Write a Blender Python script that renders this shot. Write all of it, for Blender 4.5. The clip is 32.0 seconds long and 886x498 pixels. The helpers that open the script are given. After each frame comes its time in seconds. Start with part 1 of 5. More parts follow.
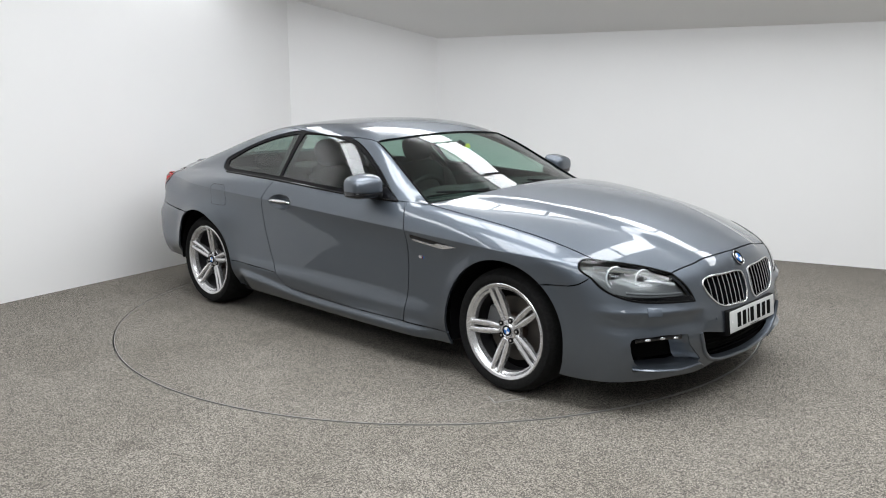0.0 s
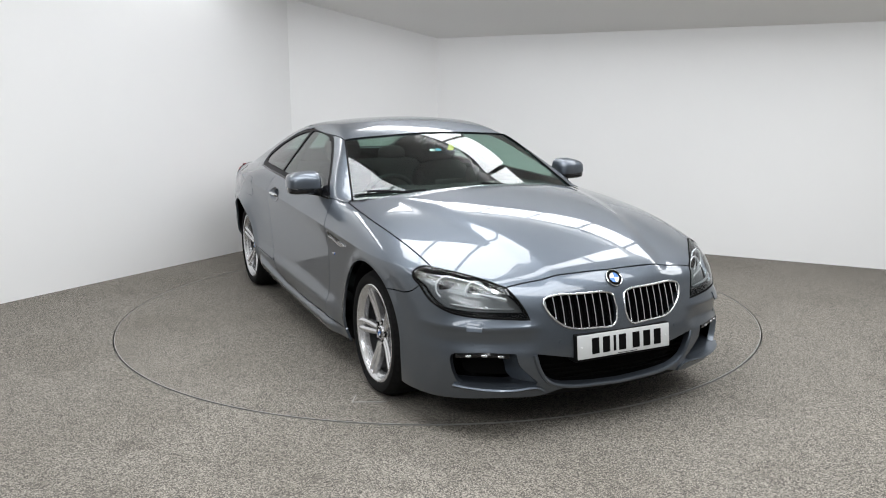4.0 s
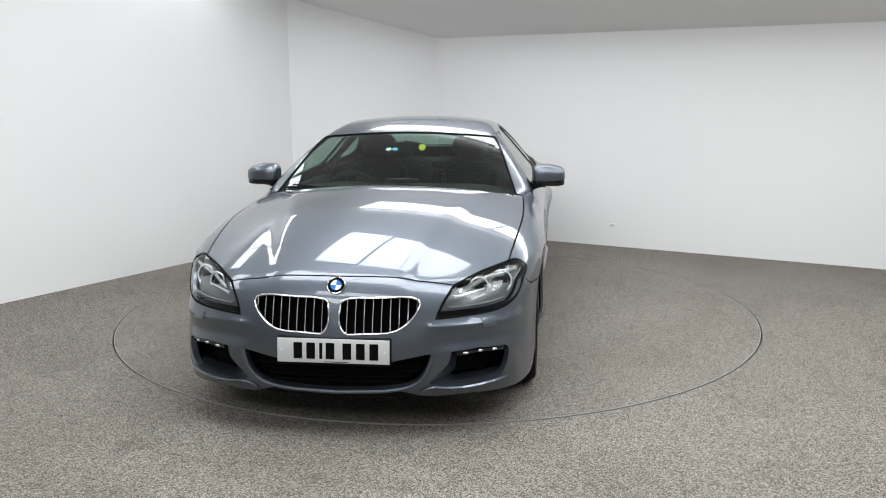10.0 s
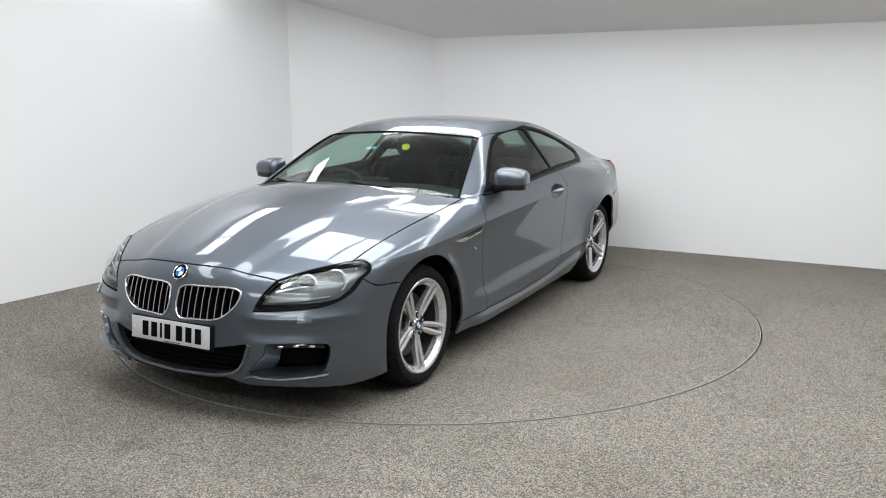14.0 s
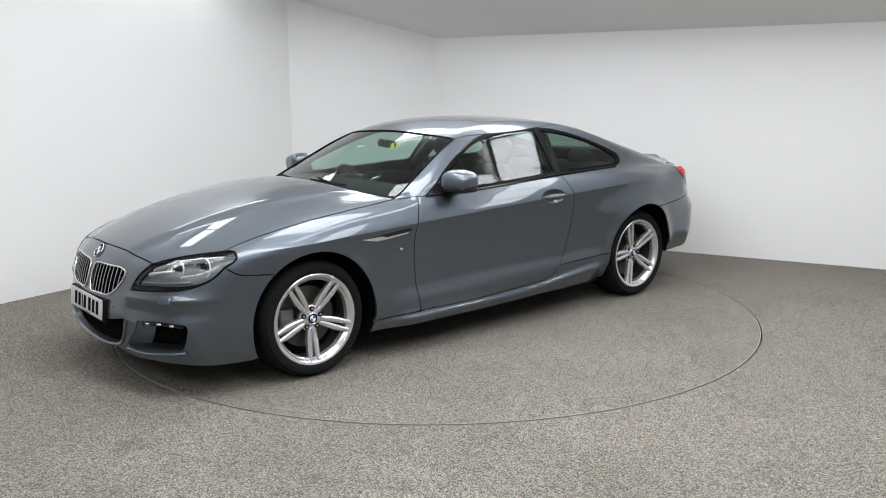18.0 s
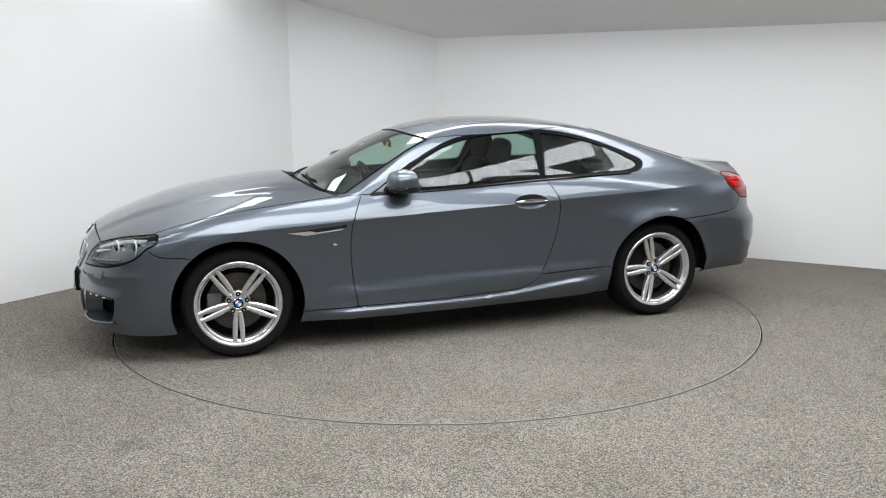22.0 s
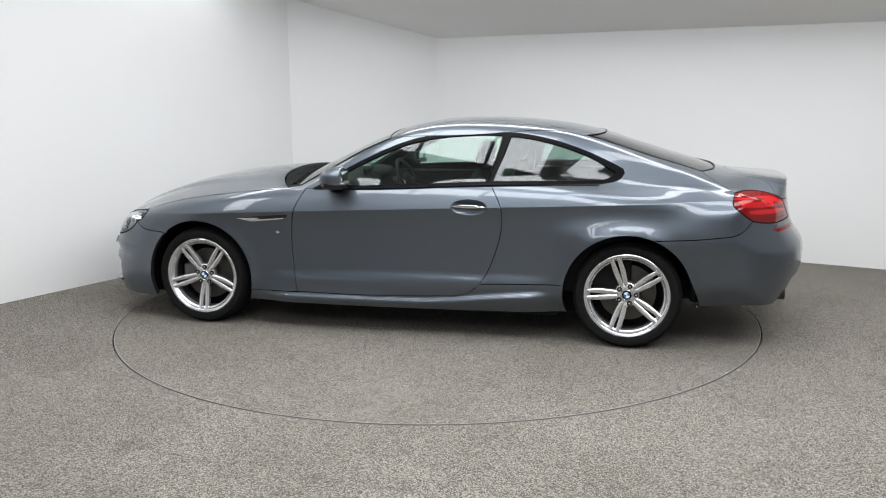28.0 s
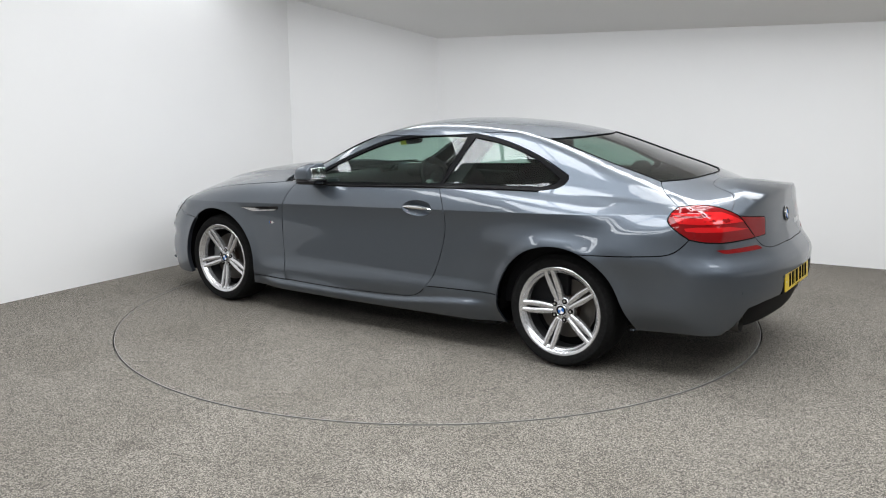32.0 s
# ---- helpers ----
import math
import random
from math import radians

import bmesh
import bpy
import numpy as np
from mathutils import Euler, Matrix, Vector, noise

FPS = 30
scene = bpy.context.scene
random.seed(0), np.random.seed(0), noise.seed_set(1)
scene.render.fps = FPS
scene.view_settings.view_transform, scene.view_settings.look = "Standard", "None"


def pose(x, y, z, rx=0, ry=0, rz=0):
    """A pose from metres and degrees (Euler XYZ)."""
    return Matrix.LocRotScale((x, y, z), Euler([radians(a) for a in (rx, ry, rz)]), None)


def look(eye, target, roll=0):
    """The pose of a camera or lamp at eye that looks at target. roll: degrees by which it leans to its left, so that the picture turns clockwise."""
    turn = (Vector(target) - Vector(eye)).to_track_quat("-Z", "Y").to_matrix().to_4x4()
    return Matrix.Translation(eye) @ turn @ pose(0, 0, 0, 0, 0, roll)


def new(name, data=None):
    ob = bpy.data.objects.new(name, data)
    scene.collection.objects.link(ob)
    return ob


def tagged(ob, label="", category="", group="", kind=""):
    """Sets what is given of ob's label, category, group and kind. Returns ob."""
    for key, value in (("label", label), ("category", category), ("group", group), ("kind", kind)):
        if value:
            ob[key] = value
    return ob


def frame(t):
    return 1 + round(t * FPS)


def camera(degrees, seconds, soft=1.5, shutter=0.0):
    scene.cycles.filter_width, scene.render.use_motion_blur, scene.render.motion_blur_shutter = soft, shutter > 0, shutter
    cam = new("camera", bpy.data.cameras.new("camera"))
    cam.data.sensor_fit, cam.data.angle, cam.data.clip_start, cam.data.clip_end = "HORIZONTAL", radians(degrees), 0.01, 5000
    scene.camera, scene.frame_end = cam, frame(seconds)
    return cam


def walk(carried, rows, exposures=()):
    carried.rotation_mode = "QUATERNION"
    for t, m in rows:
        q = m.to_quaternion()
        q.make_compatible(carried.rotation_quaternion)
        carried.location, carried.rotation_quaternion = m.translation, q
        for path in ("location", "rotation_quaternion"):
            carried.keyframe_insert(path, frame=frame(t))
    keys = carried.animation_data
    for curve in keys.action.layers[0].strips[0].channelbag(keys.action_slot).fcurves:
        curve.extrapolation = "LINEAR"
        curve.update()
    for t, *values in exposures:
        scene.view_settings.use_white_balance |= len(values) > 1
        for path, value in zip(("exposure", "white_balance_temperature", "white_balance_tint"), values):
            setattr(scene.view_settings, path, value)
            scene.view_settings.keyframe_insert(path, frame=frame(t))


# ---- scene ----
from mathutils.geometry import delaunay_2d_cdt

# One still camera on a stand; the car turns before it on a turntable.
EYE = (0.0, -6.146, 1.602)
cam = camera(54.37, 32.0, soft=1.05)
CAM_POSE = look(EYE, (math.sin(0.0066) * math.cos(0.1874) + EYE[0], EYE[1] + math.cos(0.0066) * math.cos(0.1874), EYE[2] - math.sin(0.1874)), -0.435)
walk(cam, [(0.0, CAM_POSE), (32.0, CAM_POSE)])

# The turntable turns clockwise at an even rate; heading of the car's nose in degrees.
HEADING, RATE = -43.89, -5.369
CAR_OFFSET = (0.056, -0.158)


def turned(t, dx=0.0, dy=0.0):
    return pose(0, 0, 0, 0, 0, HEADING + RATE * t) @ pose(dx, dy, 0)


# ---- world and light ----
world = bpy.data.worlds.new("world")
scene.world = world
world.use_nodes = True
world.node_tree.nodes["Background"].inputs[0].default_value = (0.9, 0.95, 1.0, 1)
world.node_tree.nodes["Background"].inputs[1].default_value = 0.05
scene.view_settings.exposure = 0.17
PANEL_LIGHT = 7.7
# ---- materials ----
def material(name, color, rough=0.5, metal=0.0, **extra):
    m = bpy.data.materials.new(name)
    m.use_nodes = True
    b = m.node_tree.nodes["Principled BSDF"]
    b.inputs["Base Color"].default_value = (*color, 1)
    b.inputs["Roughness"].default_value = rough
    b.inputs["Metallic"].default_value = metal
    for key, value in extra.items():
        b.inputs[key.replace("_", " ")].default_value = value
    return m


def nodes_of(m):
    t = m.node_tree
    return t.nodes, t.links, t.nodes["Principled BSDF"]


def noise_node(m, scale, detail=4.0, rough=0.6, coord="Object"):
    n, l, _ = nodes_of(m)
    c = n.new("ShaderNodeTexCoord")
    t = n.new("ShaderNodeTexNoise")
    t.inputs["Scale"].default_value, t.inputs["Detail"].default_value, t.inputs["Roughness"].default_value = scale, detail, rough
    l.new(c.outputs[coord], t.inputs["Vector"])
    return t


def ramp_node(m, source, stops):
    n, l, _ = nodes_of(m)
    r = n.new("ShaderNodeValToRGB")
    while len(r.color_ramp.elements) < len(stops):
        r.color_ramp.elements.new(0.5)
    for e, (p, c) in zip(r.color_ramp.elements, stops):
        e.position, e.color = p, (*c, 1)
    l.new(source, r.inputs["Fac"])
    return r


def bump(m, source, strength, distance):
    n, l, b = nodes_of(m)
    u = n.new("ShaderNodeBump")
    u.inputs["Strength"].default_value, u.inputs["Distance"].default_value = strength, distance
    l.new(source, u.inputs["Height"])
    l.new(u.outputs["Normal"], b.inputs["Normal"])


def mixed(m, fac, a, b_, mode="MULTIPLY"):
    n, l, _ = nodes_of(m)
    x = n.new("ShaderNodeMix")
    x.data_type, x.blend_type = "RGBA", mode
    if isinstance(fac, float):
        x.inputs[0].default_value = fac
    else:
        l.new(fac, x.inputs[0])
    for sock, v in ((x.inputs[6], a), (x.inputs[7], b_)):
        if isinstance(v, tuple):
            sock.default_value = (*v, 1)
        else:
            l.new(v, sock)
    return x.outputs[2]


def carpet(name, dark, mid, light):
    m = material(name, mid, 0.95)
    n, l, b = nodes_of(m)
    c = n.new("ShaderNodeTexCoord")
    cell = n.new("ShaderNodeTexVoronoi")
    cell.inputs["Scale"].default_value = 245.0
    l.new(c.outputs["Object"], cell.inputs["Vector"])
    split = n.new("ShaderNodeSeparateColor")
    l.new(cell.outputs["Color"], split.inputs[0])
    clump = noise_node(m, 70.0, 2.0, 0.6)
    blend = n.new("ShaderNodeMath")
    blend.operation = "MULTIPLY_ADD"
    blend.inputs[1].default_value = 0.94
    l.new(split.outputs[0], blend.inputs[0])
    shift = n.new("ShaderNodeMath")
    shift.operation, shift.inputs[1].default_value = "MULTIPLY", 0.06
    l.new(clump.outputs["Fac"], shift.inputs[0])
    l.new(shift.outputs[0], blend.inputs[2])
    stain = noise_node(m, 1.1, 5.0, 0.62)
    r = ramp_node(m, blend.outputs[0], [(0.12, dark), (0.50, mid), (0.88, light)])
    s = ramp_node(m, stain.outputs["Fac"], [(0.3, (0.80, 0.79, 0.77)), (0.55, (1, 1, 1)), (0.8, (1.05, 1.04, 1.02))])
    spot = noise_node(m, 2.3, 3.0, 0.55)
    k = ramp_node(m, spot.outputs["Fac"], [(0.62, (1, 1, 1)), (0.72, (0.80, 0.79, 0.78)), (0.80, (0.66, 0.65, 0.64))])
    worn = mixed(m, 1.0, s.outputs["Color"], k.outputs["Color"])
    l.new(mixed(m, 1.0, r.outputs["Color"], worn), b.inputs["Base Color"])
    bump(m, blend.outputs[0], 0.35, 0.003)
    return m


def wall_paint(name, color):
    m = material(name, color, 0.7)
    n, l, b = nodes_of(m)
    big = noise_node(m, 0.7, 4.0, 0.5)
    fine = noise_node(m, 140.0, 2.0, 0.5)
    r = ramp_node(m, big.outputs["Fac"], [(0.3, tuple(c * 0.97 for c in color)), (0.7, color)])
    l.new(r.outputs["Color"], b.inputs["Base Color"])
    bump(m, fine.outputs["Fac"], 0.08, 0.002)
    return m


def glowing(name, color, strength):
    m = bpy.data.materials.new(name)
    m.use_nodes = True
    n, l = m.node_tree.nodes, m.node_tree.links
    n.remove(n["Principled BSDF"])
    e = n.new("ShaderNodeEmission")
    e.inputs[0].default_value, e.inputs[1].default_value = (*color, 1), strength
    l.new(e.outputs[0], n["Material Output"].inputs[0])
    return m


def tinted_glass(name, tint, base=0.055):
    """Thin automotive glass: sharp reflections, stronger at a glance, over a tinted clear pane."""
    m = bpy.data.materials.new(name)
    m.use_nodes = True
    n, l = m.node_tree.nodes, m.node_tree.links
    n.remove(n["Principled BSDF"])
    clear, gloss, mix, lean = n.new("ShaderNodeBsdfTransparent"), n.new("ShaderNodeBsdfGlossy"), n.new("ShaderNodeMixShader"), n.new("ShaderNodeLayerWeight")
    clear.inputs[0].default_value = (*tint, 1)
    gloss.inputs["Color"].default_value, gloss.inputs["Roughness"].default_value = (1, 1, 1, 1), 0.0
    lean.inputs["Blend"].default_value = 0.5
    power, fit = n.new("ShaderNodeMath"), n.new("ShaderNodeMapRange")
    power.operation, power.inputs[1].default_value = "POWER", 5.0
    fit.inputs["To Min"].default_value, fit.inputs["To Max"].default_value = base, 1.0
    l.new(lean.outputs["Facing"], power.inputs[0])
    l.new(power.outputs[0], fit.inputs["Value"])
    l.new(fit.outputs[0], mix.inputs[0])
    l.new(clear.outputs[0], mix.inputs[1])
    l.new(gloss.outputs[0], mix.inputs[2])
    l.new(mix.outputs[0], n["Material Output"].inputs[0])
    return m


def clear_pane(name, tint):
    """The inner face of a pane, which only tints."""
    m = bpy.data.materials.new(name)
    m.use_nodes = True
    n, l = m.node_tree.nodes, m.node_tree.links
    n.remove(n["Principled BSDF"])
    clear = n.new("ShaderNodeBsdfTransparent")
    clear.inputs[0].default_value = (*tint, 1)
    l.new(clear.outputs[0], n["Material Output"].inputs[0])
    return m


WALL = wall_paint("white wall paint", (0.83, 0.826, 0.818))
WALL_DARK = wall_paint("grey wall paint", (0.36, 0.36, 0.36))
CEILING = wall_paint("white ceiling paint", (0.86, 0.852, 0.838))
CARPET = carpet("speckled carpet", (0.035, 0.031, 0.0255), (0.130, 0.117, 0.098), (0.348, 0.320, 0.276))
METAL_EDGE = material("worn steel edge", (0.36, 0.35, 0.335), 0.55, 0.5)
CHALK = material("worn pale floor mark", (0.34, 0.33, 0.31), 0.9)
GAP = material("dark gap", (0.02, 0.02, 0.02), 0.9)
PANEL_GLOW = glowing("luminous diffuser", (0.955, 0.985, 1.02), PANEL_LIGHT)
PANEL_FRAME = material("light panel frame", (0.55, 0.55, 0.55), 0.5)
PLASTIC_WHITE = material("white plastic", (0.75, 0.75, 0.74), 0.4)

PAINT = material("space grey metallic paint", (0.12, 0.135, 0.155), 0.44, 0.95, Coat_Weight=1.0, Coat_Roughness=0.015, Coat_IOR=1.5)
flake = noise_node(PAINT, 900.0, 2.0, 0.5)
fr = ramp_node(PAINT, flake.outputs["Fac"], [(0.35, (0.090, 0.105, 0.126)), (0.65, (0.125, 0.144, 0.170))])
PAINT.node_tree.links.new(fr.outputs["Color"], PAINT.node_tree.nodes["Principled BSDF"].inputs["Base Color"])
BLACK_GLOSS = material("gloss black trim", (0.006, 0.006, 0.007), 0.08)
TRIM_BLACK = material("polished black trim", (0.004, 0.004, 0.0045), 0.14, Specular_IOR_Level=0.16)
BLACK_SATIN = material("satin black trim", (0.003, 0.003, 0.0035), 0.35, Specular_IOR_Level=0.04)
BLACK_PLASTIC = material("black plastic", (0.005, 0.005, 0.0055), 0.6, Specular_IOR_Level=0.1)
RUBBER = material("tyre rubber", (0.008, 0.008, 0.008), 0.85, Specular_IOR_Level=0.12)
rb = noise_node(RUBBER, 60.0, 3.0)
rr = ramp_node(RUBBER, rb.outputs["Fac"], [(0.3, (0.006, 0.006, 0.006)), (0.7, (0.012, 0.012, 0.012))])
RUBBER.node_tree.links.new(rr.outputs["Color"], RUBBER.node_tree.nodes["Principled BSDF"].inputs["Base Color"])
SATIN_CHROME = material("satin chrome", (0.72, 0.73, 0.74), 0.26, 1.0)
CHROME = material("chrome", (0.85, 0.86, 0.87), 0.06, 1.0)
# Alloy with the shade inside the rim put into its colour.
ALLOY_SHADED = material("shaded inner alloy", (0.065, 0.065, 0.067), 0.5, 0.6)
ALLOY = material("silver alloy", (0.66, 0.66, 0.67), 0.25, 0.8, Coat_Weight=0.5, Coat_Roughness=0.1)
DARK_STEEL = material("sooty dark steel", (0.06, 0.057, 0.053), 0.4, 0.8)
DISC = material("brake disc steel", (0.09, 0.082, 0.074), 0.45, 0.8)
RUST = material("rusty hub", (0.045, 0.028, 0.020), 0.8, 0.3)
LEATHER = material("black leather", (0.007, 0.007, 0.008), 0.6, Specular_IOR_Level=0.18)
lg = noise_node(LEATHER, 90.0, 2.0)
bump(LEATHER, lg.outputs["Fac"], 0.06, 0.002)
HEADLINING = material("grey headlining", (0.25, 0.25, 0.24), 0.9)
GLASS = tinted_glass("tinted window glass", (0.66, 0.81, 0.745))
GLASS_DARK = tinted_glass("darker tinted glass", (0.52, 0.66, 0.60))
LENS = tinted_glass("clear lamp lens", (0.96, 0.965, 0.97), 0.03)
INNER = clear_pane("inner glass face", (0.95, 0.97, 0.965))
RED_BAND = material("brighter red lens band", (0.50, 0.010, 0.012), 0.12, 0.0, Specular_IOR_Level=0.1, Coat_Weight=0.6, Coat_Roughness=0.03)
RED_LENS = material("red lamp lens", (0.17, 0.003, 0.004), 0.08, 0.0, Specular_IOR_Level=0.1, Coat_Weight=0.6, Coat_Roughness=0.03)
RED_DARK = material("dark red reflector", (0.16, 0.003, 0.004), 0.2, 0.0, Specular_IOR_Level=0.1, Coat_Weight=0.4)
LAMP_GREY = material("lamp housing grey", (0.14, 0.145, 0.15), 0.28, 0.3)
LAMP_RING = material("frosted lamp ring", (0.70, 0.72, 0.74), 0.2, 0.3)
LAMP_GLASS = material("lamp glass bead", (0.75, 0.78, 0.8), 0.05, 0.9)
PLATE_WHITE = material("reflective white plate", (0.56, 0.57, 0.565), 0.35)
PLATE_YELLOW = material("reflective yellow plate", (0.78, 0.55, 0.03), 0.35)
INK = material("black plate ink", (0.004, 0.004, 0.004), 0.8, Specular_IOR_Level=0.05)
BLUE = material("blue enamel", (0.03, 0.16, 0.5), 0.2)
WHITE_ENAMEL = material("white enamel", (0.8, 0.8, 0.8), 0.2)
YELLOW_TAG = material("yellow paper tag", (0.78, 0.75, 0.05), 0.6)
BLUE_TAG = material("pale blue paper disc", (0.12, 0.42, 0.60), 0.6)
# ---- the car's outer skin: one smooth closed form, from which every panel is cut ----
class Spline:
    """A natural cubic spline through a few control points."""

    def __init__(self, *pairs):
        p = sorted(pairs)
        self.x, self.y = np.array([a for a, _ in p], float), np.array([b for _, b in p], float)
        n, h = len(p), np.diff(self.x)
        a = np.zeros((n, n))
        r = np.zeros(n)
        a[0, 0] = a[-1, -1] = 1
        for i in range(1, n - 1):
            a[i, i - 1], a[i, i], a[i, i + 1] = h[i - 1], 2 * (h[i - 1] + h[i]), h[i]
            r[i] = 6 * ((self.y[i + 1] - self.y[i]) / h[i] - (self.y[i] - self.y[i - 1]) / h[i - 1])
        self.m = np.linalg.solve(a, r)

    def __call__(self, q):
        q = np.clip(np.asarray(q, float), self.x[0], self.x[-1])
        i = np.clip(np.searchsorted(self.x, q) - 1, 0, len(self.x) - 2)
        h = self.x[i + 1] - self.x[i]
        a, b = (self.x[i + 1] - q) / h, (q - self.x[i]) / h
        return a * self.y[i] + b * self.y[i + 1] + ((a ** 3 - a) * self.m[i] + (b ** 3 - b) * self.m[i + 1]) * h * h / 6


def step(a, b, q):
    s = np.clip((q - a) / (b - a), 0, 1)
    return s * s * s * (s * (6 * s - 15) + 10)


def smax(a, b, k):
    h = np.clip(k - np.abs(a - b), 0, None) / k
    return np.maximum(a, b) + h * h * h * k / 6


def smin(a, b, k):
    return -smax(-a, -b, k)


WHEELS = ((1.4275, 0.330), (-1.4275, 0.332))
half_width = Spline((-2.7, 0.785), (-2.3, 0.838), (-1.9, 0.880), (-1.43, 0.925), (-0.9, 0.925), (-0.3, 0.917), (0.3, 0.917), (0.9, 0.920), (1.43, 0.924), (1.8, 0.897), (2.1, 0.862), (2.45, 0.80))
above_crease = Spline((-0.1, 0.022), (0.0, 0.0), (0.05, -0.0200), (0.09, -0.0385), (0.13, -0.0580), (0.22, -0.1080), (0.32, -0.1700), (0.5, -0.31))
below_crease = Spline((-0.8, -0.165), (-0.68, -0.085), (-0.60, -0.036), (-0.52, -0.0145), (-0.45, -0.0135), (-0.35, -0.0170), (-0.20, -0.0180), (-0.12, -0.0160), (-0.06, -0.0105), (-0.025, -0.0052), (0.0, 0.0), (0.1, 0.02))
deck = Spline((2.5, 0.45), (2.40, 0.585), (2.33, 0.67), (2.22, 0.742), (2.0, 0.834), (1.787, 0.902), (1.6, 0.944), (1.407, 0.974), (1.214, 0.996), (1.019, 1.010), (0.85, 1.018), (0.5, 1.040), (0.0, 1.058), (-0.6, 1.062), (-1.2, 1.045), (-1.7, 1.037), (-1.95, 1.062), (-2.1, 1.063), (-2.25, 1.055), (-2.32, 1.038), (-2.37, 1.014), (-2.42, 0.975), (-2.5, 0.895), (-2.6, 0.77))
ducktail = Spline((-2.7, 0.20), (-2.6, 0.18), (-2.5, 0.145), (-2.42, 0.110), (-2.37, 0.084), (-2.32, 0.062), (-2.25, 0.042), (-2.1, 0.020), (-1.95, 0.004), (-1.85, 0.0), (-1.5, 0.0), (3.0, 0.0))
deck_drop = Spline((-2.6, 0.14), (-2.4, 0.13), (-2.2, 0.118), (-2.0, 0.104), (-1.6, 0.072), (-1.0, 0.055), (0.5, 0.07), (1.0, 0.085), (1.5, 0.10), (2.0, 0.125), (2.5, 0.15))
dome_edge = Spline((0.8, 0.62), (1.4, 0.50), (2.0, 0.37), (2.5, 0.26))
nose = Spline((0.1, 2.28), (0.18, 2.325), (0.28, 2.36), (0.38, 2.37), (0.48, 2.36), (0.58, 2.335), (0.68, 2.30), (0.78, 2.26), (0.95, 2.18))
nose_bow = Spline((0.0, 0.0), (0.2, 0.010), (0.4, 0.043), (0.55, 0.087), (0.7, 0.166), (0.8, 0.275), (0.92, 0.53), (1.2, 1.3))
tail = Spline((0.15, 2.38), (0.28, 2.447), (0.4, 2.497), (0.5, 2.519), (0.58, 2.519), (0.63, 2.514), (0.67, 2.486), (0.72, 2.452), (0.77, 2.433), (0.86, 2.415), (0.92, 2.405), (1.02, 2.408), (1.1, 2.420))
tail_bow = Spline((0.0, 0.0), (0.3, 0.020), (0.5, 0.06), (0.65, 0.125), (0.78, 0.24), (0.9, 0.45), (1.2, 1.2))
roof = Spline((1.2, 0.82), (1.0, 0.925), (0.826, 1.018), (0.658, 1.10), (0.45, 1.198), (0.242, 1.283), (0.139, 1.318), (0.0, 1.351), (-0.168, 1.373), (-0.372, 1.381), (-0.576, 1.377), (-0.78, 1.363), (-0.985, 1.337), (-1.19, 1.293), (-1.396, 1.233), (-1.603, 1.168), (-1.81, 1.106), (-1.935, 1.062), (-2.1, 0.995), (-2.35, 0.90))
cabin_plan = Spline((-2.4, -0.20), (-2.0, -0.15), (-1.6, -0.09), (-1.2, -0.042), (-0.8, -0.010), (-0.3, 0.0), (0.2, 0.0), (0.55, -0.015), (0.9, -0.05), (1.3, -0.13))
floor_line = Spline((-2.6, 0.29), (-2.1, 0.255), (-1.8, 0.235), (-1.3, 0.19), (-0.8, 0.172), (0.5, 0.160), (1.5, 0.145), (2.0, 0.140), (2.5, 0.150))


def shoulder(x):
    return 0.832 - 0.045 * x


